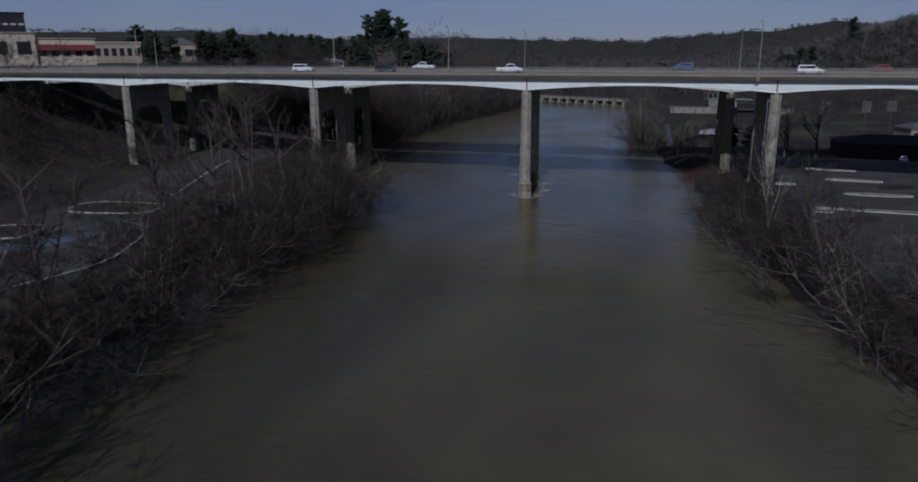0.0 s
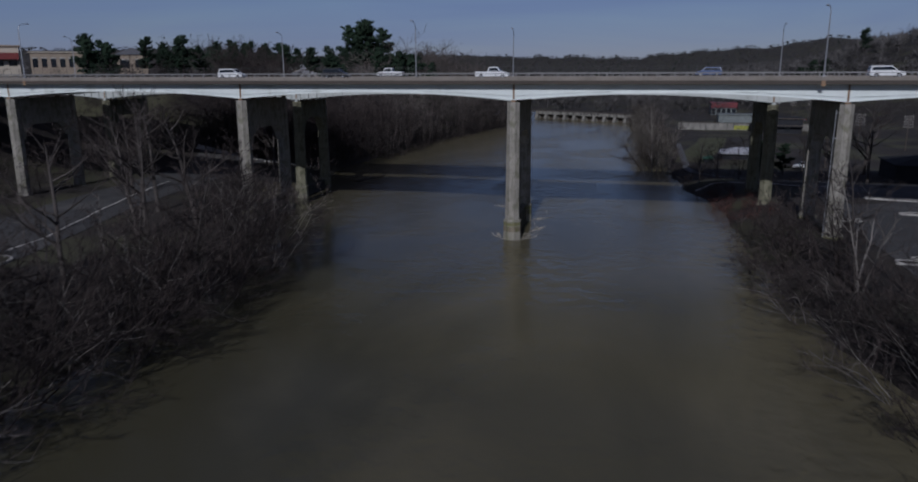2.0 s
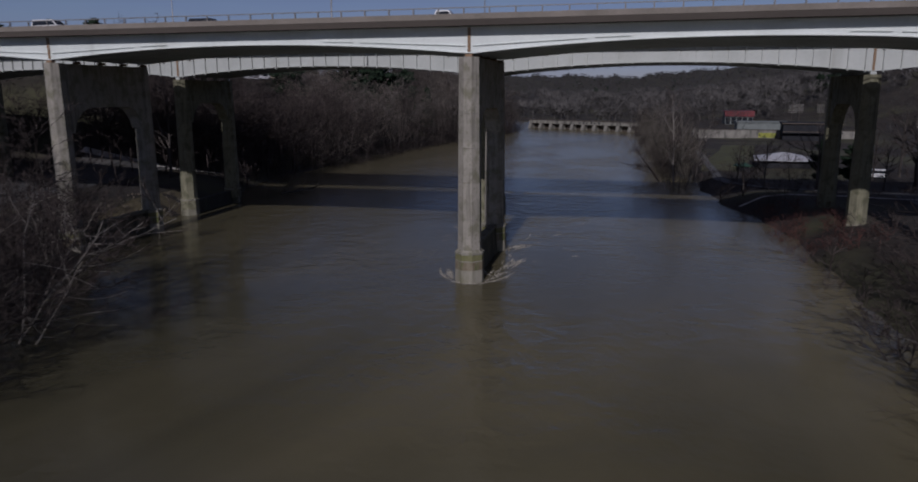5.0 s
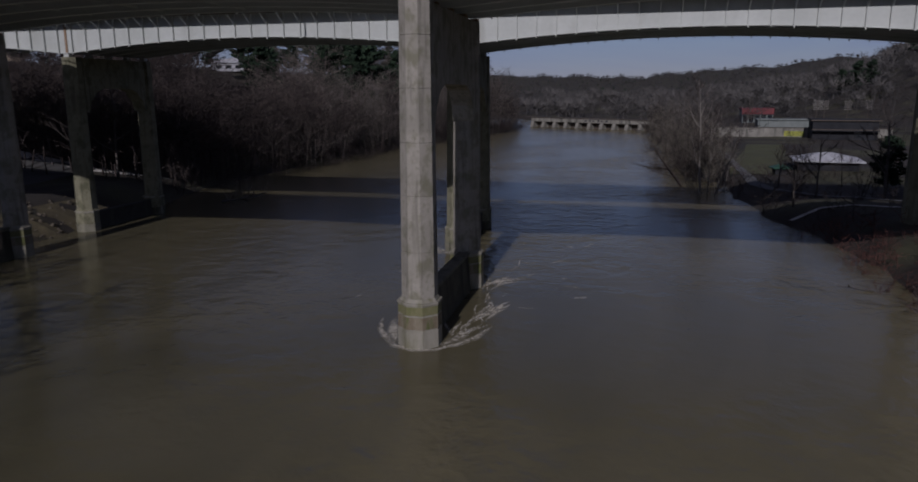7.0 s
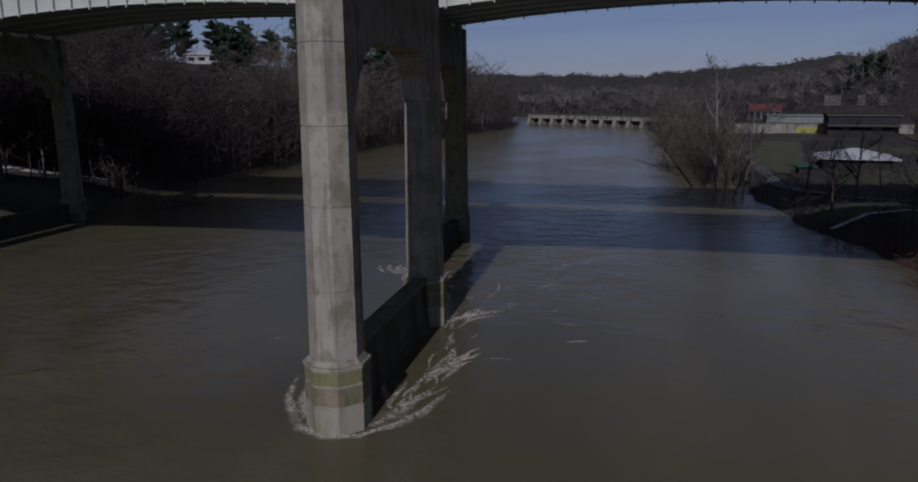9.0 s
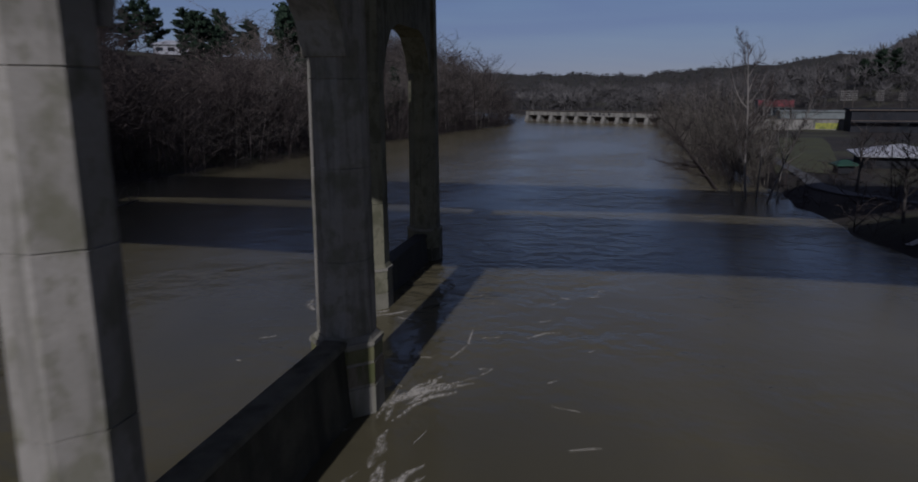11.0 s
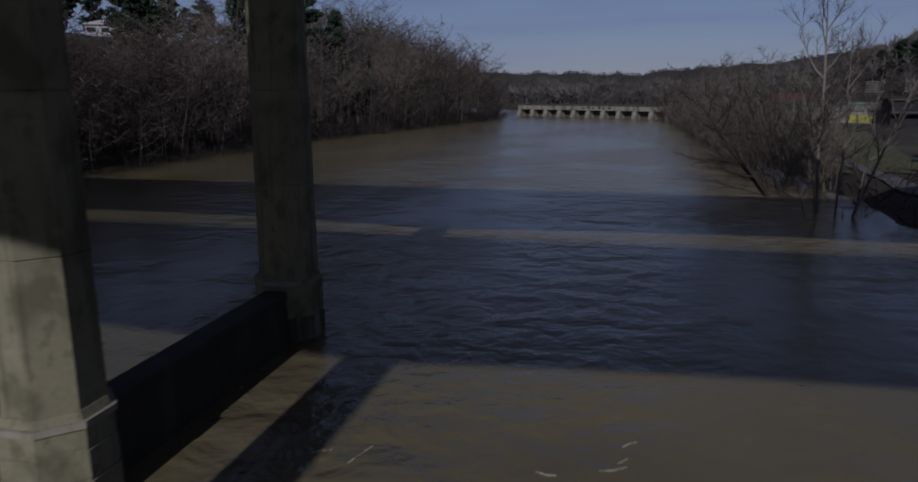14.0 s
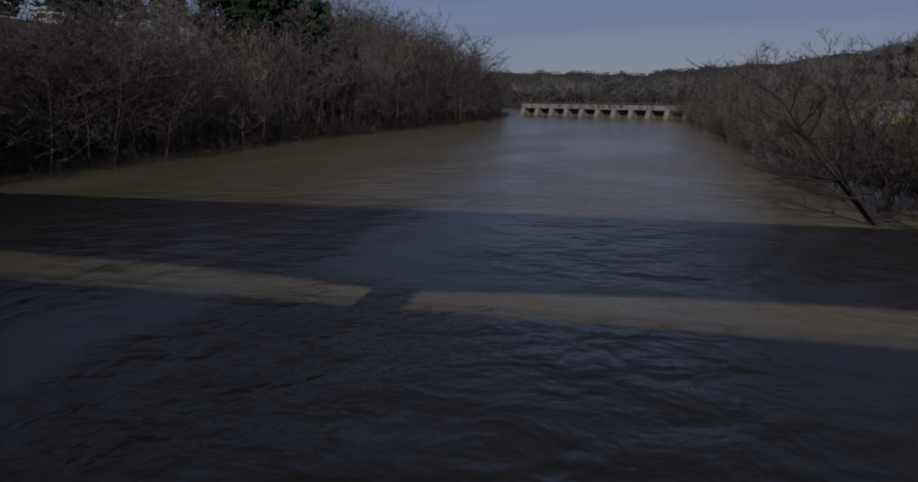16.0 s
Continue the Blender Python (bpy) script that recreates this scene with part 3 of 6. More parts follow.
def build_pier(m, space, label, wide, foot, ledge, top, band, concrete):
    """A bent of two eight-sided columns on stepped footings, joined by a low wall below and an arched cap above."""
    e = empty("bridge_pier", m, label, "pier", "bridge piers")
    for y in (0.0, space):
        part("column", column_mesh(y, wide, ledge, top), concrete, e)
        bm = bmesh.new()
        rings = [octagon(foot, foot, foot * 0.3, 0, y), octagon(foot, foot, foot * 0.3, 0, y), octagon(wide + 0.06, wide + 0.06, wide * 0.3, 0, y)]
        rows = [[bm.verts.new((*p, z)) for p in ring] for ring, z in zip(rings, (-4, ledge - 0.3, ledge + 0.01))]
        bm.faces.new(rows[0][::-1])
        bm.faces.new(rows[-1])
        for lo, hi in zip(rows[:-1], rows[1:]):
            for i in range(8):
                bm.faces.new((lo[i], lo[(i + 1) % 8], hi[(i + 1) % 8], hi[i]))
        part("footing", bm, CONCRETE_2 if band is CONCRETE_2 else FOOT, e, "stained concrete footing")
        part("ledge_lip", prism(bmesh.new(), octagon(foot + 0.14, foot + 0.14, foot * 0.31, 0, y), ledge - 0.36, ledge - 0.2), FOOT, e, "pale ledge round the footing")
        for z0, z1, out, m2, what in ((-1.0, 0.36, 0.10, MOSSY if band is CONCRETE_2 else FOOT, "pale lowest footing course"), (0.40, 0.65, 0.07, band, "streaked footing course"), (0.69, 0.86, 0.04, CONCRETE_2 if band is CONCRETE_2 else ALGAE, "stained upper footing course")):
            w = foot + out
            part("footing_course", prism(bmesh.new(), octagon(w, w, w * 0.3, 0, y), z0 * ledge, z1 * ledge), m2, e, what)
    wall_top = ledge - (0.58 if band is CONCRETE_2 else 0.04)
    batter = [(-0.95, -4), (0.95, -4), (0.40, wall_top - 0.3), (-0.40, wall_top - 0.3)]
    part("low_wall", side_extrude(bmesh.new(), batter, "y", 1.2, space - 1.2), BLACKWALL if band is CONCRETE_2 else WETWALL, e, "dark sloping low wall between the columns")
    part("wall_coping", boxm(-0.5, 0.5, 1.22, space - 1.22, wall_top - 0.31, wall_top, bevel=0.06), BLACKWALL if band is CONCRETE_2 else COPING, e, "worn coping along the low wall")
    y0, y1 = 0.9, space - 0.9
    outline = [(y0, 14.0), (y0 + 0.3, 14.0), (y0 + 0.75, 15.2), (y0 + 1.9, 16.4), (y0 + 3.2, 16.8), (y1 - 3.2, 16.8), (y1 - 1.9, 16.4), (y1 - 0.75, 15.2), (y1 - 0.3, 14.0), (y1, 14.0), (y1, top - 0.04), (y0, top - 0.04)]
    part("cap_beam", side_extrude(bmesh.new(), outline, "x", -0.85, 0.85), concrete, e)
    return e


PIER_LABEL = "weathered concrete bridge pier with two eight-sided columns"
SKEW, SKEW_2 = 2.0, 2.4
pier_a = build_pier(pose(0.0, BRIDGE_1 - 0.2, 0, 0, 0, SKEW), 14.8, PIER_LABEL, 2.2, 2.64, 3.25, 21.72, WETRUST, CONCRETE)
for px in PIERS_1:
    if px != 0.0:
        copy_thing(pier_a, pose(px, BRIDGE_1, 0, 0, 0, SKEW))
pier_b = build_pier(pose(PIERS_2[3] + 0.18, BRIDGE_2, 0, 0, 0, SKEW_2), 13.0, PIER_LABEL, 2.16, 2.46, 2.68, 20.32, CONCRETE_2, CONCRETE_2)
for px in PIERS_2:
    if px != PIERS_2[3]:
        copy_thing(pier_b, pose(px, BRIDGE_2, 0, 0, 0, SKEW_2))


# ---- trees ----
def tube(V, F, pts, radii, sides):
    """Adds a tapered tube along pts to the lists V and F."""
    base = len(V)
    n = len(pts)
    up = Vector((0.3, 0.2, 0.93))
    for i, (p, r) in enumerate(zip(pts, radii)):
        d = (pts[min(i + 1, n - 1)] - pts[max(i - 1, 0)]).normalized()
        a = d.cross(up)
        if a.length < 1e-3:
            a = d.cross(Vector((1, 0, 0)))
        a.normalize()
        b = d.cross(a)
        for k in range(sides):
            w = 2 * math.pi * k / sides
            q = p + (a * math.cos(w) + b * math.sin(w)) * r
            V.append((q.x, q.y, q.z))
    for i in range(n - 1):
        for k in range(sides):
            k2 = (k + 1) % sides
            A, B, C, D = base + i * sides + k, base + i * sides + k2, base + (i + 1) * sides + k2, base + (i + 1) * sides + k
            F.append((A, B, C))
            F.append((A, C, D))


def spike(V, F, p, q, r):
    """Adds a thin three-sided twig to the lists V and F."""
    d = (q - p).normalized()
    a = d.cross(Vector((0.31, 0.77, 0.12))).normalized()
    b, n = d.cross(a), len(V)
    for g in (0, 2.094, 4.189):
        w = p + (a * math.cos(g) + b * math.sin(g)) * r
        V.append((w.x, w.y, w.z))
    V.append((q.x, q.y, q.z))
    F.extend(((n, n + 1, n + 3), (n + 1, n + 2, n + 3), (n + 2, n, n + 3)))


def limb(rng, start, way, length, r, wander, rise, n, droop=0.0):
    pts, d = [start], way.normalized()
    for i in range(n):
        d = (d + Vector((rng.uniform(-1, 1), rng.uniform(-1, 1), rng.uniform(-1, 1))) * wander + Vector((0, 0, rise))).normalized()
        pts.append(pts[-1] + d * (length / n))
    radii = [r * (1 - 0.75 * i / n) for i in range(n + 1)]
    return pts, radii


def bare_tree(seed, tall, spread=0.45, stems=1, lean=(0, 0), thick=0.011, limbs=11, twigs=5, fine=5, low=0.28, twig_r=0.021, loose=None, rise=0.07, steep=(0.25, 0.9), bend=0.07):
    """Meshes of a leafless tree: trunk with main limbs, and the crown of twigs."""
    rng = random.Random(seed)
    TV, TF, CV, CF = [], [], [], []
    for s in range(stems):
        a = rng.uniform(0, 6.28)
        k = 0.0 if stems == 1 else rng.uniform(0.12, 0.38)
        way = Vector((math.cos(a) * k + lean[0], math.sin(a) * k + lean[1], 1))
        h = tall * (1 if s == 0 else rng.uniform(0.6, 0.95))
        foot = Vector((math.cos(a) * 0.35, math.sin(a) * 0.35, -0.4)) if stems > 1 else Vector((0, 0, -0.4))
        pts, rad = limb(rng, foot, way, h, tall * thick * (1 if stems == 1 else 0.6), bend, 0.05, 8)
        rad[-1] = 0.03
        tube(TV, TF, pts, rad, 6)
        for i in range(limbs if stems == 1 else max(4, limbs // 2)):
            t = low + (0.97 - low) * (i + rng.random()) / (limbs if stems == 1 else max(4, limbs // 2))
            j = min(int(t * 8), 7)
            p = pts[j].lerp(pts[j + 1], t * 8 - j)
            b = rng.uniform(0, 6.28)
            le = h * spread * (1.15 - 0.75 * t) * rng.uniform(0.7, 1.2)
            w = Vector((math.cos(b), math.sin(b), rng.uniform(*steep)))
            lp, lr = limb(rng, p, w, le, rad[j] * 0.5 + 0.02, 0.2, rise, 5)
            if loose is None:
                tube(TV, TF, lp, lr, 4)
            else:
                loose.append(([], []))
                tube(*loose[-1], lp, lr, 6)
            for q in range(twigs):
                u = rng.uniform(0.2, 1.0) * 5
                m = min(int(u), 4)
                p2 = lp[m].lerp(lp[m + 1], u - m)
                d2 = (lp[m + 1] - lp[m]).normalized()
                side = Vector((rng.uniform(-1, 1), rng.uniform(-1, 1), rng.uniform(-0.3, 0.9)))
                l2 = le * rng.uniform(0.25, 0.5)
                tp, tr = limb(rng, p2, d2 * 0.8 + side, l2, lr[m] * 0.5 + 0.008, 0.25, 0.06, 3)
                tube(CV, CF, tp, tr, 3)
                for f in range(fine):
                    v = rng.uniform(0.2, 1.0) * 3
                    g = min(int(v), 2)
                    p3 = tp[g].lerp(tp[g + 1], v - g)
                    d3 = (tp[g + 1] - tp[g]).normalized() + Vector((rng.uniform(-1, 1), rng.uniform(-1, 1), rng.uniform(-0.5, 0.9)))
                    spike(CV, CF, p3, p3 + d3.normalized() * l2 * rng.uniform(0.35, 0.75), twig_r)
    return (TV, TF), (CV, CF)


def tree_thing(data, m, bark, twig, label, group, name="bare_tree", loose=()):
    e = empty(name, m, label, "tree", group)
    (tv, tf), (cv, cf) = data
    mpart("trunk", big_mesh("trunk", tv, tf, bark), e)
    for lv, lf in loose:
        mpart("limb", big_mesh("limb", lv, lf, bark), e)
    mpart("crown", big_mesh("crown", cv, cf, twig), e, "leafless twigs")
    return e


rng = random.Random(7)
GREYBARK = island_mat("dull_grey_bark", (0.04, 0.035, 0.032), (0.115, 0.1, 0.09))
WOODTWIG = island_mat("pale_twigs", (0.06, 0.054, 0.048), (0.21, 0.187, 0.165))
BANK = "bare trees on the river banks"
KINDS = [
    tree_thing(bare_tree(11, 19, 0.42, limbs=14, twigs=6, fine=5, low=0.25), pose(-33.7, -70, gh(-33.7, -70)), GREYBARK, TWIG, "tall leafless tree with spreading limbs on the bank", BANK),
    tree_thing(bare_tree(12, 19, 0.58, limbs=13, twigs=6, fine=5, low=0.24, thick=0.022, bend=0.1, steep=(0.3, 1.1)), pose(-50.3, -23.8, gh(-50.3, -23.8)), GREYBARK, TWIG, "broad leafless tree beside the car park", BANK),
    tree_thing(bare_tree(13, 13, 0.52, stems=3, bend=0.13, limbs=13, twigs=5, fine=5, low=0.15, twig_r=0.026), pose(-39, -66, gh(-39, -66)), BARK, TWIG, "many-stemmed leafless tree on the bank", BANK),
    tree_thing(bare_tree(14, 9, 0.6, stems=4, limbs=13, twigs=5, fine=5, low=0.08, thick=0.012, twig_r=0.026), pose(-35, -50, gh(-35, -50)), BARK, TWIG, "low tangled leafless thicket tree over the water", BANK),
    tree_thing(bare_tree(15, 16, 0.4, limbs=14, twigs=6, fine=5, low=0.22), pose(-46.2, -61, gh(-46.2, -61)) @ Matrix.Scale(0.6, 4), PALE, TWIG, "pale-barked leafless tree on the bank", BANK),
]
TALL, BROAD, MULTI, THICKET, PALETREE = KINDS
MULTIPALE = tree_thing(bare_tree(19, 12, 0.6, stems=3, limbs=16, twigs=5, fine=6, low=0.12, thick=0.009, bend=0.24), pose(-36, -76, gh(-36, -76)), PALE, TWIG, "many-stemmed pale-barked tree leaning over the river", BANK)
SLIM = tree_thing(bare_tree(16, 18, 0.42, limbs=12, twigs=6, fine=3, low=0.25, thick=0.009, twig_r=0.036), pose(-70, 140, gh(-70, 140)), BARK, TWIG, "leafless tree on the wooded river bank", BANK)
CLUMP = tree_thing(bare_tree(17, 12, 0.55, stems=3, limbs=11, twigs=6, fine=3, low=0.12, twig_r=0.036), pose(-66, 150, gh(-66, 150)), BARK, TWIG, "spreading leafless tree over the far bank", BANK)
PALESLIM = tree_thing(bare_tree(18, 17, 0.5, limbs=13, twigs=6, fine=3, low=0.22, thick=0.009, twig_r=0.034), pose(-64, 160, gh(-64, 160)), MIDBARK, WOODTWIG, "slender grey-barked tree on the far bank", BANK)


def plant(kind, x, y, s=1.0, sink=0.0, tilt=0.0, to=0.0):
    """Another tree of a kind on the ground at x, y, leaning by tilt degrees towards the heading to."""
    turn = pose(0, 0, 0, 0, tilt, 0)
    return copy_thing(kind, Matrix.Translation((x, y, max(gh(x, y), -0.6) - sink)) @ pose(0, 0, 0, 0, 0, to) @ turn @ pose(0, 0, 0, 0, 0, rng.uniform(0, 360)) @ Matrix.Scale(s, 4))


def lx(y):
    return float(np.interp(y, LEFT_Y, LEFT_X))


def rx(y):
    return float(np.interp(y, RIGHT_Y, RIGHT_X))


# left bank, ahead of the bridges
for y in np.arange(-160, 4, 6.4):
    for k in range(2):
        yy = y + rng.uniform(-2, 2)
        plant(rng.choice((THICKET, MULTI, MULTI, MULTIPALE)), lx(yy) - rng.uniform(-4.0, 4) - 4 * k, yy, rng.uniform(0.85, 1.25), 0.2, rng.uniform(8, 32), 0)
for x, y, s in ((-60, -8, 0.95), (-44, -40, 0.95), (-48, -27, 1.0), (-66, -30, 0.8), (-34, -92, 0.9), (-75, 5, 0.8), (-41, -50, 0.85), (-37, -72, 0.8), (-64, 14, 0.7), (-30, -104, 0.85), (-27, -114, 0.95), (-32, -118, 0.95), (-22, -126, 1.0), (-25, -136, 1.05), (-16, -138, 1.05), (-13, -148, 1.1), (-20, -150, 1.1), (-10, -156, 1.05)):
    plant(rng.choice((TALL, BROAD, PALETREE)), x, y, s)
for y in np.arange(-104, -22, 4.3):
    plant(rng.choice((MULTI, MULTI, MULTIPALE)), lx(y) + rng.uniform(-0.5, 2.5), y, rng.uniform(0.85, 1.15), 0.3, rng.uniform(26, 46), rng.uniform(-25, 35))
for y in np.arange(-140, -24, 7.0):
    plant(rng.choice((TALL, PALETREE, TALL)), lx(y) - rng.uniform(0, 5), y, rng.uniform(0.7, 0.92), 0.2, rng.uniform(0, 12), 0)
# right bank, ahead of the bridges
for y in np.arange(-118, -3, 6.0):
    for k in range(2):
        yy = y + rng.uniform(-2, 2)
        plant(rng.choice((THICKET, MULTI, MULTIPALE)), rx(yy) + rng.uniform(-1.5, 7) + 4 * k, yy, rng.uniform(0.65, 1.1), 0.2, rng.uniform(12, 46), rng.uniform(150, 225))
for x, y, s in ((44, -26, 0.8), (47, -44, 0.75), (46, -62, 0.8), (52, -75, 0.85), (55, -92, 0.8), (42, -12, 0.6), (49, -34, 0.6)):
    plant(rng.choice((PALETREE, TALL)), x, y, s, 0, rng.uniform(0, 14), 180)
SPREAD = tree_thing(bare_tree(44, 17, 0.62, limbs=12, twigs=6, fine=5, low=0.3, thick=0.023, rise=0.05, steep=(0.45, 1.15), bend=0.13, twig_r=0.017), pose(-44.8, -58, gh(-44.8, -58) - 0.2) @ Matrix.Scale(0.98, 4), GREYBARK, TWIG, "dark-trunked tree with long rising limbs beside the car park", BANK)
for x, y, k in ((-46.5, -17, 1.1), (-52, -24, 1.0), (-53, -66, 0.65)):
    plant(SPREAD, x, y, k, 0.2, 4, 200)
ARCHING = tree_thing(bare_tree(23, 8, 0.95, stems=3, limbs=12, twigs=5, fine=5, low=0.2, thick=0.013, rise=-0.03, steep=(0.5, 1.1), bend=0.2, twig_r=0.014), pose(46.5, -58, gh(46.5, -58)), PALE, TWIG, "pale tree with long arching limbs over the river", BANK)
VASE = tree_thing(bare_tree(29, 12.5, 0.78, stems=3, limbs=10, twigs=5, fine=5, low=0.3, thick=0.017, rise=0.05, steep=(0.5, 1.3), bend=0.16, twig_r=0.014), pose(44.2, -27, gh(44.2, -27)), PALE, TWIG, "pale vase-shaped tree with forking limbs on the bank", BANK)
for y in (-108, -97, -86, -76, -68, -49, -41, -33, -24):
    plant(ARCHING, rx(y) + rng.uniform(-0.5, 4), y, rng.uniform(0.7, 1.05), 0.2, rng.uniform(5, 30), rng.uniform(150, 210))
for y in (-118, -104, -92, -80, -66, -52, -40, -28):
    plant(ARCHING, lx(y) - rng.uniform(-1, 4), y, rng.uniform(0.75, 1.1), 0.2, rng.uniform(5, 28), rng.uniform(-30, 30))
# left bank, beyond the bridges
for y in np.arange(46, 300, 10.5):
    for k in range(2):
        yy = y + rng.uniform(-2.2, 2.2)
        near = yy < 90
        kind = rng.choice(((MULTI, TALL, TALL, BROAD) if near else (CLUMP, SLIM, SLIM, PALESLIM, CLUMP)) if k else ((THICKET, MULTI) if near else (CLUMP, CLUMP, CLUMP, SLIM)))
        plant(kind, lx(yy) - 0.5 - 9 * k - rng.uniform(-1, 5), yy, rng.uniform(0.75, 1.0) if yy < 120 else rng.uniform(0.95, 1.3), 0.1, rng.uniform(0, 12), 0)

for x, y, k in ((-62, 118, 0.95), (-66, 132, 1.1), (-60, 150, 1.0), (-63, 168, 1.15), (-58, 186, 1.05), (-55, 205, 1.2), (-52, 226, 1.1), (-72, 146, 1.2), (-68, 178, 1.25)):
    plant(PALESLIM, x, y, k, 0.1, rng.uniform(0, 9), 0)

# ---- trees on the right bank beyond the bridges ----
SYC_LIMBS = []
SYC = tree_thing(bare_tree(31, 20.5, 0.34, limbs=15, twigs=8, fine=11, low=0.3, thick=0.0085, twig_r=0.014, loose=SYC_LIMBS, rise=0.16, steep=(0.5, 1.3)), pose(22.6, 79.2, gh(22.6, 79.2) - 0.3), PALE, TWIG, "tall pale sycamore standing in the shallow water", BANK, "sycamore", SYC_LIMBS)
SYC_LIMBS_2 = []
SYC_2 = tree_thing(bare_tree(37, 17, 0.3, limbs=11, twigs=7, fine=10, low=0.35, thick=0.0075, twig_r=0.013, loose=SYC_LIMBS_2, rise=0.2, steep=(0.5, 1.2)), pose(24.1, 76.4, gh(24.1, 76.4) - 0.3) @ pose(0, 0, 0, 0, 19, 0), PALE, TWIG, "slender pale sycamore leaning towards the bank", BANK, "sycamore", SYC_LIMBS_2)
plant(SYC_2, 23.4, 77.4, 0.85, 0.2, 3, 0)
plant(SYC_2, 22.0, 77.0, 0.5, 0.2, 8, 180)
plant(SYC_2, 21.0, 74.6, 0.42, 0.2, 16, 180)
plant(SYC_2, 26.6, 84.0, 0.7, 0.2, 6, 0)
OLIVETREE = tree_thing(bare_tree(33, 12, 0.40, stems=4, limbs=17, twigs=5, fine=7, low=0.12, thick=0.008, rise=0.13, steep=(0.05, 1.0), bend=0.14, twig_r=0.018), pose(24, 99, gh(24, 99)), OLIVE, OLIVE, "olive-brown leafless thicket leaning over the river", BANK)
OLIVESLIM = tree_thing(bare_tree(34, 12, 0.42, stems=3, limbs=15, twigs=5, fine=4, low=0.12, thick=0.008, rise=0.14, steep=(0.1, 1.0), bend=0.12, twig_r=0.03), pose(22, 170, gh(22, 170)), OLIVE, OLIVE, "olive-brown leafless tree on the far bank", BANK)
plant(MULTI, 21.4, 93, 0.9, 0.3, 30, 190)
LEANER = tree_thing(bare_tree(36, 13, 0.5, stems=2, limbs=14, twigs=6, fine=8, low=0.3, thick=0.026, twig_r=0.016), pose(20.7, 86.7, -0.9) @ pose(0, 0, 0, 0, -34, 0), BARK, TWIG, "dark thick-trunked tree leaning over the river", BANK)
for y in np.arange(91, 262, 5.6):
    for k in range(3 if y < 150 else 2):
        yy = y + rng.uniform(-2, 2)
        kind = rng.choice((OLIVETREE, OLIVETREE, OLIVETREE, CLUMP) if yy < 150 else (OLIVESLIM, OLIVESLIM, CLUMP))
        if k == 1:
            plant(kind, rx(yy) + 2.6 + rng.uniform(-2, 2), yy, rng.uniform(0.9, 1.2), 0.2, rng.uniform(0, 8), rng.uniform(160, 200))
        else:
            plant(kind, rx(yy) + (0.5, 0, 2.5)[k] + rng.uniform(-1.5, 2), yy, rng.uniform(0.6, 1.0), 0.2, rng.uniform(4, 26), rng.uniform(150, 210))
for y in (134, 152, 166, 180, 196, 214):
    plant(rng.choice((TALL, PALESLIM)), rx(y) + rng.uniform(2, 6), y, rng.uniform(0.75, 0.9), 0.1, rng.uniform(0, 6), 180)
for x, y, k in ((63, 74, 0.8), (68, 62, 0.85), (60, 60, 0.7), (72, 80, 0.9), (66, 92, 0.75)):
    plant(BROAD, x, y, k)
for x, y, k in ((-152, 160, 0.75), (-145, 164, 0.8), (-136, 161, 0.7), (-162, 156, 0.6)):
    plant(BROAD, x, y, k)
# reddish brush under the bridges on the right bank
for x, y in ((41, 60), (37, 66), (45, 64), (49, 75), (34, 78), (44, 81), (53, 92), (41, 101), (59, 84), (36, 72), (57, 70), (63, 98)):
    plant(rng.choice((MULTI, BROAD)), x, y, rng.uniform(0.4, 0.6))


# ---- woods too many to count ----
def wild_tree(seed, tall=16.0, wide=0.33, fork=0.3, limbs=6, branches=4, twigs=3, r=0.13, twig_r=0.035, up=(0.35, 1.1)):
    """Vertices and triangles of a leafless forest tree: a bent trunk, rising limbs, forking branches and twigs."""
    g = random.Random(seed)
    V, F = [], []
    pts, rad = limb(g, Vector((0, 0, -0.6)), Vector((g.uniform(-0.12, 0.12), g.uniform(-0.12, 0.12), 1)), tall * 0.94, r, 0.09, 0.1, 6)
    rad[-1] = 0.02
    tube(V, F, pts, rad, 4)
    for i in range(limbs):
        t = fork + (0.93 - fork) * (i + g.random()) / limbs
        k = min(int(t * 6), 5)
        a = i * 2.4 + g.uniform(-0.5, 0.5)
        le = tall * wide * (1.3 - 0.75 * t) * g.uniform(0.7, 1.25)
        lp, lr = limb(g, pts[k].lerp(pts[k + 1], t * 6 - k), Vector((math.cos(a), math.sin(a), g.uniform(*up))), le, rad[k] * 0.5 + 0.02, 0.2, 0.12, 3)
        tube(V, F, lp, lr, 3)
        for b in range(branches):
            u = 3 * (b + 0.4 + g.random() * 0.6) / branches
            m = min(int(u), 2)
            p, d = lp[m].lerp(lp[m + 1], min(u - m, 1)), (lp[m + 1] - lp[m]).normalized()
            d2 = (d + Vector((g.uniform(-1, 1), g.uniform(-1, 1), g.uniform(-0.5, 0.7)))).normalized()
            l2 = le * g.uniform(0.35, 0.65)
            spike(V, F, p, p + d2 * l2, twig_r * 1.3)
            for w in range(twigs):
                p3 = p + d2 * l2 * g.uniform(0.2, 0.95)
                d3 = (d2 * 0.5 + Vector((g.uniform(-1, 1), g.uniform(-1, 1), g.uniform(-0.5, 0.6)))).normalized()
                spike(V, F, p3, p3 + d3 * l2 * g.uniform(0.28, 0.6), twig_r)
    return np.array(V), np.array(F), tall


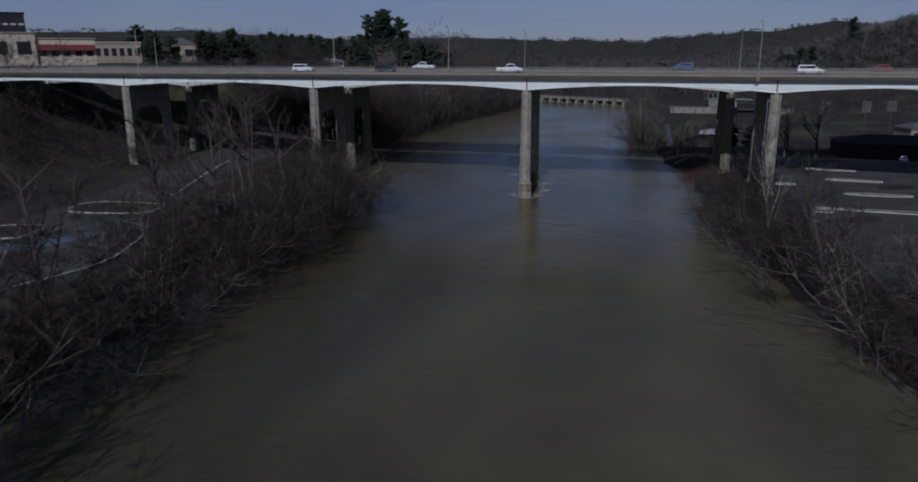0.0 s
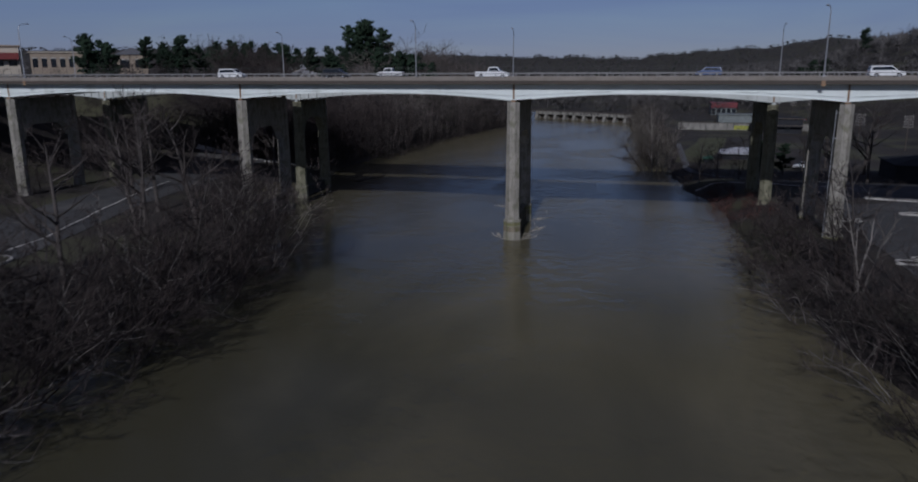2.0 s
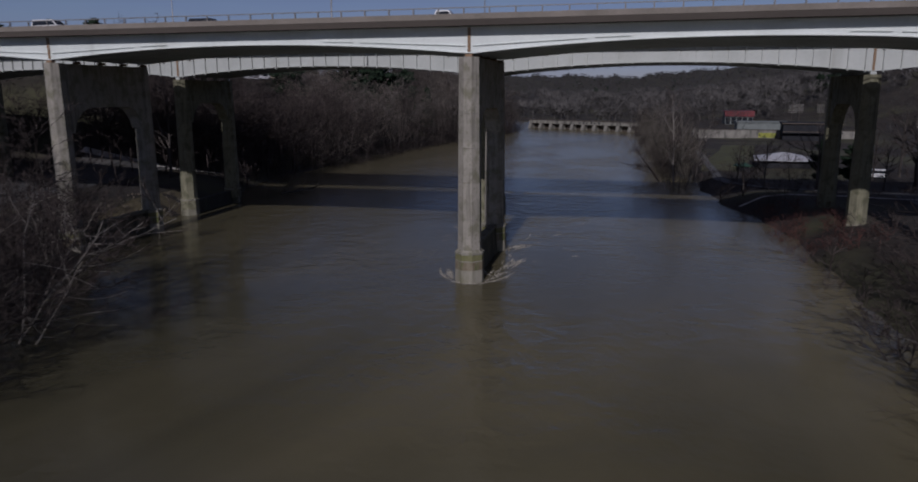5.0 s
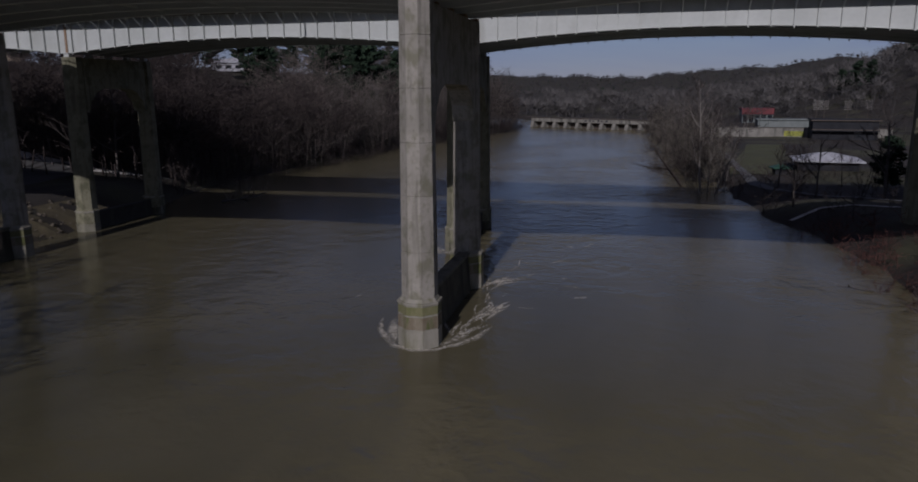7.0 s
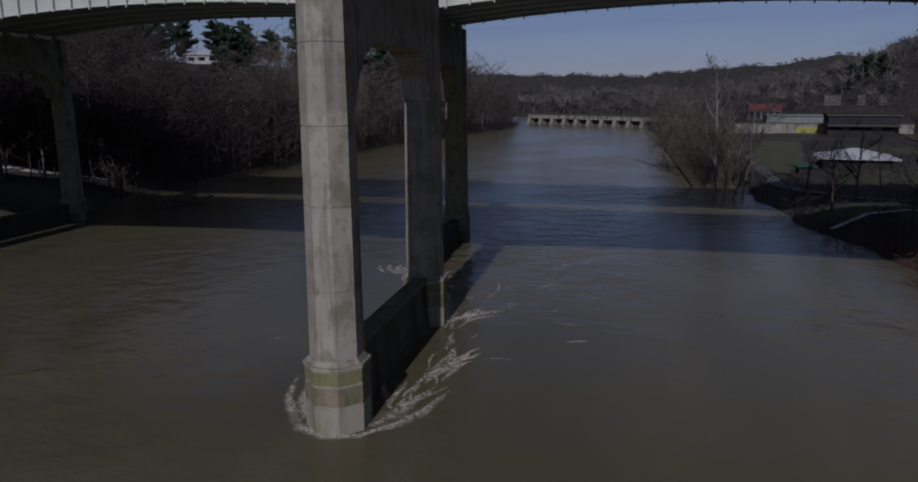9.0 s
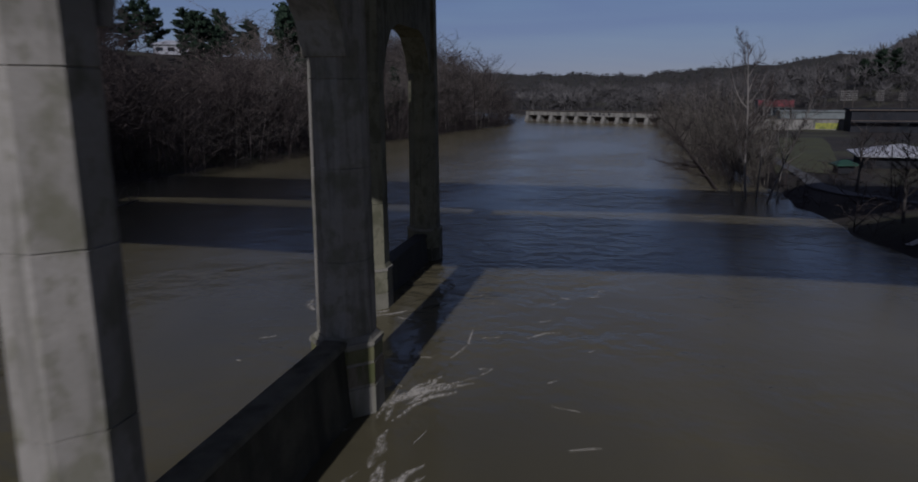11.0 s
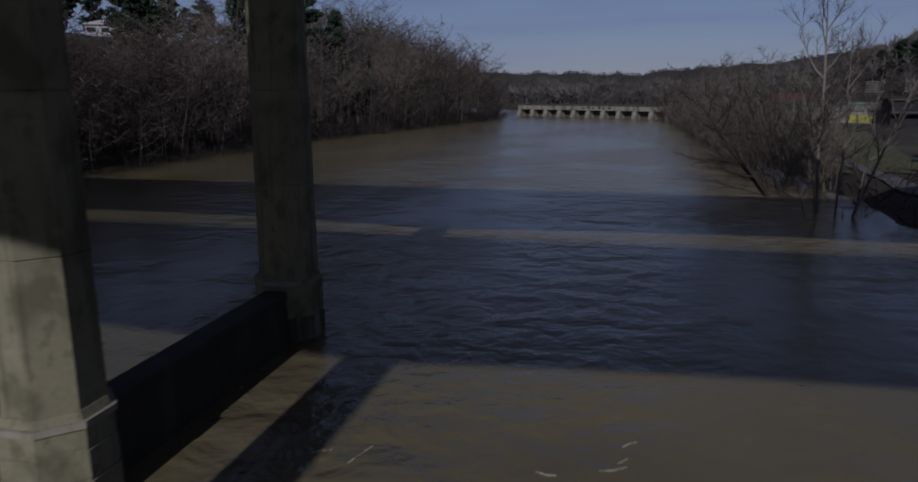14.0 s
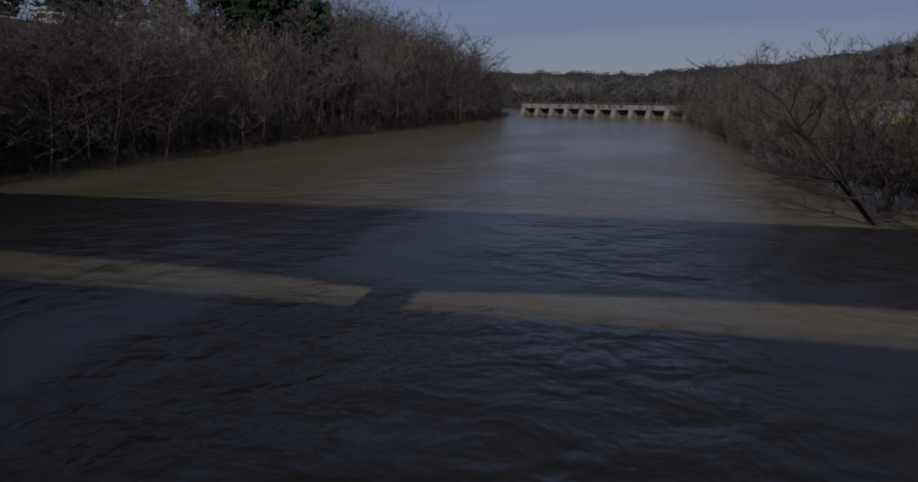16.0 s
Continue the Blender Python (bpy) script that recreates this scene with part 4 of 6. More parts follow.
def crown_tree(seed, tall=12.0, wide=0.34, stems=36, r=0.26):
    """Vertices and triangles of a far tree: a short stem and a full rounded crown of upright sprays down to its foot."""
    g = random.Random(seed)
    V, F = [], []
    spike(V, F, Vector((0, 0, -0.6)), Vector((g.uniform(-0.5, 0.5), g.uniform(-0.5, 0.5), tall * 0.8)), r * 0.7)
    for i in range(stems):
        d = Vector((g.gauss(0, 1), g.gauss(0, 1), g.gauss(0.1, 0.9))).normalized()
        c = g.uniform(0.05, 0.7)
        e = g.uniform(0.75, 1.05)
        mid = Vector((0, 0, tall * 0.47))
        size = Vector((wide * tall * 0.6, wide * tall * 0.6, tall * 0.5))
        p = mid + Vector((d.x * size.x, d.y * size.y, d.z * size.z)) * c
        q = mid + Vector((d.x * size.x, d.y * size.y, d.z * size.z)) * e + Vector((g.uniform(-0.8, 0.8), g.uniform(-0.8, 0.8), g.uniform(-0.3, 1.0)))
        q.z = min(q.z, tall * 1.04)
        spike(V, F, p, q, r * g.uniform(0.6, 1.2))
    return np.array(V), np.array(F), tall


def woods(name, spots, seed, material, label, kinds, tall=(9, 16), girth=(0.85, 1.3)):
    """Many leafless trees in one mesh, from a few kinds, each turned and sized anew."""
    r = np.random.default_rng(seed)
    spots = np.asarray(spots, float)
    pick = r.integers(0, len(kinds), len(spots))
    VV, FF, base = [], [], 0
    for k, (v, f, size) in enumerate(kinds):
        at = spots[pick == k]
        n = len(at)
        if not n:
            continue
        h = r.uniform(*tall, n) / size
        w, a = h * r.uniform(*girth, n), r.uniform(0, 2 * np.pi, n)
        lean = r.normal(0, 0.05, (n, 2))
        c, q = (np.cos(a) * w)[:, None], (np.sin(a) * w)[:, None]
        z = v[None, :, 2] * h[:, None]
        x = v[None, :, 0] * c - v[None, :, 1] * q + at[:, 0:1] + lean[:, 0:1] * z
        y = v[None, :, 0] * q + v[None, :, 1] * c + at[:, 1:2] + lean[:, 1:2] * z
        VV.append(np.stack([x, y, z + at[:, 2:3]], -1).reshape(-1, 3))
        FF.append((f[None] + (np.arange(n) * len(v))[:, None, None] + base).reshape(-1, 3))
        base += n * len(v)
    return tagged(new(name, big_mesh(name, np.concatenate(VV), np.concatenate(FF), material)), label, "woods", kind="stuff")


def scatter(n, seed, inside, xr, yr):
    r = np.random.default_rng(seed)
    out = []
    while len(out) < n:
        x, y = r.uniform(*xr, 4000), r.uniform(*yr, 4000)
        ok = inside(x, y)
        x, y = x[ok], y[ok]
        out += list(zip(x, y, height(x, y)))
    return out[:n]


def land(x, y):
    return np.maximum(np.interp(y, LEFT_Y, LEFT_X) - x, x - np.interp(y, RIGHT_Y, RIGHT_X))


# distance haze put into the colour: greyer, flatter tones than the nearer woods
HAZEWOOD = island_mat("hazed_woodland_twigs", (0.066, 0.062, 0.06), (0.108, 0.101, 0.096), patchy=0.28)
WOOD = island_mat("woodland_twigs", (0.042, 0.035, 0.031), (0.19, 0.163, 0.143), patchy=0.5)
TALLWOOD = [wild_tree(200 + i, 16, (0.42, 0.38, 0.46, 0.34, 0.4, 0.44)[i], (0.2, 0.3, 0.16, 0.38, 0.25, 0.12)[i], 7, 4, 5, r=0.10, twig_r=0.034, up=(-0.05, 0.85)) for i in range(6)]
MIDWOOD = [wild_tree(220 + i, 13, 0.44, 0.1, 6, 4, 3, r=0.08, twig_r=0.06, up=(-0.1, 0.85)) for i in range(5)]
BUSH = [wild_tree(240 + i, 3.2, 0.55, 0.06, 5, 3, 3, r=0.04, twig_r=0.019, up=(0.1, 1.2)) for i in range(5)]
FARWOOD = [crown_tree(260 + i, 12, 0.36 + 0.03 * i) for i in range(5)]
FARPINE = [crown_tree(280, 14, 0.24, 26, 0.42), crown_tree(281, 12, 0.3, 26, 0.45)]


def left_of(x, y):
    return np.interp(y, LEFT_Y, LEFT_X) - x


def right_of(x, y):
    return x - np.interp(y, RIGHT_Y, RIGHT_X)


woods("hillside_woods", scatter(440, 1, lambda x, y: (left_of(x, y) > 9) & (x > -165) & (height(x, y) < 18.5) & ((np.abs((x + 117) * 0.83 + (y - 167) * 0.555) > 9) | (x > -70) | (y > 172)), (-165, -45), (128, 330)), 1, WOOD, "dense leafless woods on the river hillside", TALLWOOD, (13, 20))
woods("bluff_woods", scatter(190, 35, lambda x, y: (left_of(x, y) > 4) & (x > -150) & (height(x, y) < 19) & ((np.abs((x + 117) * 0.83 + (y - 167) * 0.555) > 8) | (height(x, y) < 4)), (-150, -48), (86, 132)), 35, TWIG, "dark leafless trees on the bluff", TALLWOOD, (14, 20))
woods("riverside_woods", scatter(170, 21, lambda x, y: (left_of(x, y) > 5) & (left_of(x, y) < 50), (-115, -40), (200, 345)), 21, WOOD, "tall leafless woods along the far river bank", TALLWOOD, (19, 27))
woods("waterside_woods", scatter(120, 31, lambda x, y: (left_of(x, y) > 0.5) & (left_of(x, y) < 12), (-75, -36), (84, 300)), 31, WOOD, "leafless trees leaning along the far waterline", TALLWOOD, (8, 15))
# deck shade put into the colour: twigs too get the near-black bark
woods("shaded_woods", scatter(190, 11, lambda x, y: (left_of(x, y) > 3) & (left_of(x, y) < 38), (-105, -50), (52, 88)), 11, BARK, "dense leafless trees beyond the bridges, coloured dark for shade", TALLWOOD, (14, 21))
woods("plateau_woods", scatter(170, 2, lambda x, y: (x < -95) & (land(x, y) > 70), (-330, -90), (60, 420)), 2, TWIG, "leafless woods on the plateau behind the bridges", MIDWOOD, (4, 7))
# bark-dark colour again stands in for shade between the decks
woods("terrace_woods", scatter(130, 47, lambda x, y: left_of(x, y) > 36, (-138, -84), (52, 84)), 47, BARK, "leafless trees on the slope between the bridges, coloured dark for shade", MIDWOOD, (5, 8.5))
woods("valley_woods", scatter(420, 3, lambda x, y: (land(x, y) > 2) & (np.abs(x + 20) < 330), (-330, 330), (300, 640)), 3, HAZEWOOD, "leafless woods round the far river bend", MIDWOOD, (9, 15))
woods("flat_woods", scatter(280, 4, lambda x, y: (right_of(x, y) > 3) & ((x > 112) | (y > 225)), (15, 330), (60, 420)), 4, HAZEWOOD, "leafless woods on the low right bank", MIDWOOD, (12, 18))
# shade on this slope is also coloured in with the dark bark
woods("left_slope_woods", scatter(340, 5, lambda x, y: left_of(x, y) > 42, (-200, -85), (-95, 62)), 5, BARK, "leafless trees on the slope beside the bridge, coloured dark for shade", MIDWOOD, (7, 12))
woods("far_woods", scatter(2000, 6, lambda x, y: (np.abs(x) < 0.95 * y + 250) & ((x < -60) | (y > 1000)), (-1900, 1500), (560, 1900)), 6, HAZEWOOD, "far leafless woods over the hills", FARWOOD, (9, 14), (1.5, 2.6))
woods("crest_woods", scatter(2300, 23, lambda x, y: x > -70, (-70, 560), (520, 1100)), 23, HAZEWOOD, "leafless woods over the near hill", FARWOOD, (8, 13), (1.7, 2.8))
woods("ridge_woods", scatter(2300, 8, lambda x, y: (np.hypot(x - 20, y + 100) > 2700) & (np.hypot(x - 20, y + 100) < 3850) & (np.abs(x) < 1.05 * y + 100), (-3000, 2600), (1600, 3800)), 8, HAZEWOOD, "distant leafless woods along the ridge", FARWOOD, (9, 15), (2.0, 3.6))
# unseen pines added to cool the far ridges in place of haze
woods("ridge_pines", scatter(800, 28, lambda x, y: (np.hypot(x - 20, y + 100) > 900) & (np.hypot(x - 20, y + 100) < 3800) & (np.abs(x) < 1.05 * y + 100), (-3000, 2600), (700, 3800)), 28, NEEDLE, "distant dark pines added to cool the ridges", FARPINE, (10, 16), (1.0, 1.6))
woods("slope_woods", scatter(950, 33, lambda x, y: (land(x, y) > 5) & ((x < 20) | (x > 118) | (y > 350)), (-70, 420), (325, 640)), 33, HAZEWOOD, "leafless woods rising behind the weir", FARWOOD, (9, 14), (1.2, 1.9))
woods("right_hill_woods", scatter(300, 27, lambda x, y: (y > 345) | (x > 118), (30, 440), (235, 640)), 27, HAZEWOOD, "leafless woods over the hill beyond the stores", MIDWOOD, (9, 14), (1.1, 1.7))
# real brush, with the understory shade put into its bark-dark colour
woods("far_bank_brush", scatter(300, 25, lambda x, y: (left_of(x, y) > -2.0) & (left_of(x, y) < 7), (-70, -36), (95, 300)), 25, BARK, "leafless brush over the far waterline, darkened for understory shade", BUSH, (2.2, 5.0), (1.0, 1.6))
woods("flat_brush", scatter(300, 12, lambda x, y: (right_of(x, y) > 1) & (np.abs(x - np.interp(y, [44, 57, 64, 74, 90, 100], [75, 50, 37, 30.5, 28, 27])) > 2.2), (24, 74), (44, 100)), 12, TWIG, "low dead brush and weeds on the flat bank", BUSH, (0.8, 2.4), (0.9, 1.5))
woods("reddish_brush", scatter(110, 41, lambda x, y: (right_of(x, y) > -1.2) & (right_of(x, y) < 8), (30, 46), (15, 45)), 41, REDTWIG, "low reddish-brown leafless brush at the water's edge", BUSH, (1.2, 2.4), (1.1, 1.7))
woods("bank_brush", scatter(460, 9, lambda x, y: (land(x, y) > -1.5) & (land(x, y) < 9) & ((y < 20) | (y > 46)), (-70, 62), (-165, 200)), 9, TWIG, "low leafless brush along the waterline", BUSH, (1.6, 4.4), (1.0, 1.7))


# ---- pines ----
def pine_mesh(seed, tall, wide, bare=0.25, round_top=True):
    r = random.Random(seed)
    TV, TF, CV, CF = [], [], [], []
    pts, rad = limb(r, Vector((0, 0, -0.4)), Vector((0, 0, 1)), tall, tall * 0.018, 0.02, 0.1, 6)
    tube(TV, TF, pts, rad, 6)
    for i in range(60):
        t = bare + (1 - bare) * (i + r.random()) / 60
        w = r.uniform(0, 6.28)
        v = (t - bare) / (1 - bare)
        le = wide * (math.sqrt(max(0.02, 1 - (1.5 * v - 0.5) ** 2)) if round_top else (1.05 - t) ** 0.7) * r.uniform(0.65, 1.1)
        p = Vector((0, 0, t * tall))
        lp, lr = limb(r, p, Vector((math.cos(w), math.sin(w), r.uniform(-0.1, 0.35))), le, 0.06, 0.1, 0.03, 4)
        tube(TV, TF, lp, lr, 3)
        for c in range(int(7 + le * 3)):
            u = r.uniform(0.25, 1.0) * 4
            m = min(int(u), 3)
            q = lp[m].lerp(lp[m + 1], u - m) + Vector((r.uniform(-0.5, 0.5), r.uniform(-0.5, 0.5), r.uniform(-0.2, 0.5)))
            for s in range(4):
                d = Vector((r.uniform(-1, 1), r.uniform(-1, 1), r.uniform(-0.3, 1))).normalized()
                b = len(CV)
                side = d.cross(Vector((0.2, 0.5, 0.8))).normalized() * 0.24
                e = q + d * r.uniform(0.55, 1.0)
                CV.extend([tuple(q + side), tuple(q - side), tuple(q + d.cross(side)), tuple(e)])
                CF.extend([(b, b + 1, b + 3), (b + 1, b + 2, b + 3), (b + 2, b, b + 3)])
    return (TV, TF), (CV, CF)


PINES = "dark pines on the plateau"
PINE = tree_thing(pine_mesh(51, 15, 4.6, 0.18), pose(-100, 372, gh(-100, 372) - 0.3), BARK, NEEDLE, "dark green pine with a rounded crown", PINES, "pine")
SPIRE = tree_thing(pine_mesh(52, 17, 4.0, 0.12, False), pose(-64, 200, gh(-64, 200) - 0.3), BARK, NEEDLE, "tall dark green conifer on the slope", PINES, "pine")
for x, y, s, k in ((-76, 186, 1.76, PINE), (-83, 190, 1.60, PINE), (-70, 194, 1.49, SPIRE), (-90, 184, 1.49, PINE), (-80, 180, 1.56, SPIRE), (-116, 190, 0.9, PINE), (-122, 186, 0.85, PINE), (-108, 178, 0.8, PINE), (-132, 182, 0.9, PINE), (-138, 176, 0.85, PINE), (-92, 248, 1.0, SPIRE),
                   (-142, 302, 2.0, PINE), (-132, 304, 1.75, PINE), (-152, 302, 1.8, PINE), (-146, 310, 2.05, PINE), (-149, 83, 0.9, PINE), (-153, 87, 0.8, PINE), (-145, 88, 0.8, PINE),
                   (-136, 106, 0.65, PINE), (-142, 112, 0.7, PINE), (-131, 118, 0.65, PINE), (-126, 150, 0.75, PINE), (-132, 146, 0.7, PINE), (-138, 138, 0.7, PINE), (-111, 200, 0.75, PINE), (-116, 206, 0.8, PINE), (-124, 210, 0.7, PINE),
                   (-207, 150, 1.20, PINE), (-201, 152, 1.03, PINE), (-170, 150, 0.73, PINE), (-164, 153, 0.69, PINE), (-147, 148, 0.82, PINE), (-140, 152, 0.86, PINE), (-133, 150, 0.90, PINE), (-126, 151, 0.77, PINE), (-98, 152, 1.12, PINE), (-97, 156, 1.03, PINE),
                   (122, 400, 1.1, PINE), (130, 405, 1.0, PINE), (116, 408, 0.9, PINE), (168, 470, 1.1, PINE)):
    copy_thing(k, pose(x, y, gh(x, y) - 0.3, 0, 0, rng.uniform(0, 360)) @ Matrix.Scale(s, 4))

for k, a in enumerate(np.linspace(-33.4, -23.6, 15)):
    d = 300 + 26 * (k % 3)
    x, y = 24 + d * math.sin(radians(a)), -149 + d * math.cos(radians(a))
    copy_thing(PINE, pose(x, y, 25.2, 0, 0, rng.uniform(0, 360)) @ Matrix.Scale(rng.uniform(0.62, 0.85), 4))
for a, d, k in ((-32.5, 345, 0.7), (-31.2, 350, 0.75), (-29.6, 345, 0.7), (-27.2, 340, 0.65)):
    x, y = 24 + d * math.sin(radians(a)), -149 + d * math.cos(radians(a))
    copy_thing(BROAD, pose(x, y, 25.0, 0, 0, rng.uniform(0, 360)) @ Matrix.Scale(k, 4))


# ---- the low concrete weir bridge upstream ----
def weir():
    a, b = Vector((-44, 303, 0)), Vector((22, 264, 0))
    d = b - a
    e = empty("weir_bridge", Matrix.Translation(a) @ pose(0, 0, 0, 0, 0, math.degrees(math.atan2(d.y, d.x))), "low old concrete weir bridge with square openings", "weir")
    n = d.length
    part("top_beam", boxm(5.6, n - 4.0, -1.6, 1.6, 2.5, 4.3, bevel=0.06), WEIRSTONE, e, "pale graffiti-marked concrete beam")
    part("walkway_slab", boxm(3, n - 2, -2.0, 2.0, 4.304, 4.6, bevel=0.04), SLAB, e)
    k = int(n / 6.1)
    pm = None
    for i in range(1, k):
        x = i * n / k
        if pm is None:
            outline = [(-3.4, -3), (2.0, -3), (2.0, 2.5), (-1.6, 2.5), (-2.2, 1.0)]
            bm = side_extrude(bmesh.new(), outline, "x", -0.75, 0.75)
            pm = part("buttress", bm, WEIRSTONE, e)
            pm.location = (x, 0, 0)
        else:
            mpart("buttress", pm.data, e, m=pose(x, 0, 0))
    # dark backing closes every opening at the rear
    part("back_wall", boxm(5.6, n - 4.0, 1.2, 1.6, -3, 2.5), SLAB, e, "dark backing behind the openings")
    # unreadable painted marks on the beam
    for i, x in enumerate((36, 38.2, 40, 42.6, 44.4, 46.8)):
        part("paint_mark", boxm(x, x + 1.1, -1.63, -1.604, 3.0, 3.7 + 0.3 * (i % 2)), ASPHALT, e, "dark painted mark")
    return e


weir()

# ---- lamps along the bridges ----
def lamp():
    e = empty("street_lamp", pose(0, 0, 0), "tall galvanised street lamp on the bridge parapet", "street lamp", "bridge lamps")
    part("base_plate", boxm(-0.25, 0.25, -0.22, 0.22, 0, 0.18, bevel=0.02), STEEL, e)
    part("bracket", boxm(-0.28, 0.28, -0.32, -0.26, -1.35, -0.5, bevel=0.02), RUST, e, "dark bracket on the deck edge")
    part("pole", cyl(bmesh.new(), (0, 0, 0.18), (0, 0, 8.6), 0.12, 0.07, 8), STEEL, e)
    bm = bmesh.new()
    pts = [Vector((0, 0, 8.55)), Vector((0, 0.25, 9.1)), Vector((0, 0.9, 9.45)), Vector((0, 1.9, 9.6))]
    for p, q in zip(pts[:-1], pts[1:]):
        cyl(bm, p, q, 0.06, 0.05, 6)
    part("arm", bm, STEEL, e)
    part("lamp_head", boxm(-0.16, 0.16, 1.75, 2.5, 9.5, 9.66, bevel=0.05), STEEL, e)
    return e


lamp_post = lamp()
lamp_post.matrix_world = pose(-90, -1.7, 25.5)
for x, y, turn in ((43.5, -1.7, 0), (-20.8, 15.6, 180), (-117, 41.2, 180), (-60.5, 41.2, 180), (-7.5, 41.2, 180), (44.7, 41.2, 180)):
    copy_thing(lamp_post, pose(x, y, 25.5 - (0.2 if y > 20 else 0), 0, 0, turn))

# ---- vehicles ----
GLASS = mat("dark_window_glass", (0.02, 0.024, 0.03), (0.015, 0.018, 0.022), 0.08, scale=1, bump=0, spec=0.6)
TYRE = mat("tyre_rubber", (0.025, 0.025, 0.025), rough=0.9, scale=8)
CHROME = mat("bright_metal", (0.6, 0.6, 0.6), rough=0.3, metal=1.0, bump=0)
TAIL = mat("red_lens", (0.35, 0.02, 0.02), rough=0.3, bump=0)


def paint(name, c):
    return mat(name, c, tuple(v * 0.9 for v in c), 0.3, scale=2, bump=0, spec=0.6)


def car(kind, material, label, m, group="cars on the bridges"):
    """A car with its nose towards +x."""
    e = empty("car", m, label, "car", group)
    if kind == "suv":
        L, H, roof, belt = 4.9, 1.75, [(-2.35, 1.05), (-2.2, 1.68), (0.55, 1.74), (1.35, 1.1)], 1.08
    elif kind == "pickup":
        L, H, roof, belt = 5.8, 1.85, [(-0.75, 1.15), (-0.55, 1.8), (0.85, 1.84), (1.5, 1.18)], 1.12
    else:
        L, H, roof, belt = 4.7, 1.45, [(-1.75, 0.98), (-1.0, 1.41), (0.35, 1.45), (1.25, 1.0)], 0.98
    h = L / 2
    low = [(-h, 0.45), (-h + 0.1, 0.32), (h - 0.15, 0.32), (h, 0.5), (h - 0.06, belt - 0.28), (h - 1.15, belt), (-h + 0.12, belt), (-h, belt - 0.15)]
    bm = side_extrude(bmesh.new(), low, "y", -0.9, 0.9)
    bmesh.ops.bevel(bm, geom=bm.edges[:], offset=0.06, segments=2, affect="EDGES")
    part("body", bm, material, e)
    bm = side_extrude(bmesh.new(), roof, "y", -0.78, 0.78)
    for v in bm.verts:
        if v.co.z > belt + 0.3:
            v.co.y *= 0.86
    part("cabin", bm, material, e)
    (xa, za0), (xb, zb0), (xc, zc0), (xd, zd0) = roof
    for s in (-1, 1):
        bm = bmesh.new()
        ins = [(xa + 0.18, za0 + 0.05), (xd - 0.2, zd0 + 0.05), (xc - 0.06, zc0 - 0.1), (xb + 0.1, zb0 - 0.1)]
        q = [bm.verts.new((u, s * (0.80 if k < 2 else 0.70), z)) for k, (u, z) in enumerate(ins)]
        q2 = [bm.verts.new((v.co.x, v.co.y - s * 0.05, v.co.z)) for v in q]
        bm.faces.new(q)
        for k in range(4):
            bm.faces.new((q[k], q[(k + 1) % 4], q2[(k + 1) % 4], q2[k]))
        bmesh.ops.recalc_face_normals(bm, faces=bm.faces)
        part("side_window", bm, GLASS, e, "dark glass")
    for name, (u0, z0), (u1, z1), o in (("windshield", (xd, zd0), (xc, zc0), 1), ("rear_window", (xa, za0), (xb, zb0), -1)):
        bm = bmesh.new()
        d = Vector((u1 - u0, 0, z1 - z0))
        n = Vector((d.z, 0, -d.x)).normalized() * 0.015
        if n.x * o < 0:
            n = -n
        lo, hi = Vector((u0, 0, z0)) + d * 0.1, Vector((u0, 0, z0)) + d * 0.88
        ring = [bm.verts.new(p + n) for p in (lo + Vector((0, -0.66, 0)), lo + Vector((0, 0.66, 0)), hi + Vector((0, 0.57, 0)), hi + Vector((0, -0.57, 0)))]
        back = [bm.verts.new(v.co - n * 3) for v in ring]
        bm.faces.new(ring)
        for k in range(4):
            bm.faces.new((ring[k], ring[(k + 1) % 4], back[(k + 1) % 4], back[k]))
        bmesh.ops.recalc_face_normals(bm, faces=bm.faces)
        part(name, bm, GLASS, e, "dark glass")
    (a, za), (b, zb) = roof[1], roof[2]
    part("roof", boxm(a + 0.02, b + 0.05, -0.68, 0.68, min(za, zb) - 0.03, max(za, zb) + 0.04, bevel=0.03), material, e)
    for x in (-h * 0.62, h * 0.64):
        for y in (-0.82, 0.82):
            w = part("wheel", cyl(bmesh.new(), (x, y - 0.11, 0.34), (x, y + 0.11, 0.34), 0.34, 0.34, 14), TYRE, e)
            part("rim", cyl(bmesh.new(), (x, y - 0.13, 0.34), (x, y + 0.13, 0.34), 0.2, 0.2, 10), CHROME, w)
    for y in (-0.62, 0.62):
        part("headlight", boxm(h - 0.08, h + 0.015, y - 0.2, y + 0.2, 0.62, 0.78, bevel=0.02), CHROME, e)
        part("tail_light", boxm(-h - 0.015, -h + 0.06, y - 0.16, y + 0.16, 0.68, 0.9, bevel=0.02), TAIL, e)
    if kind == "pickup":
        part("bed_floor", boxm(-2.75, -0.85, -0.7, 0.7, belt - 0.01, belt + 0.012), ASPHALT, e, "open cargo bed")
    return e


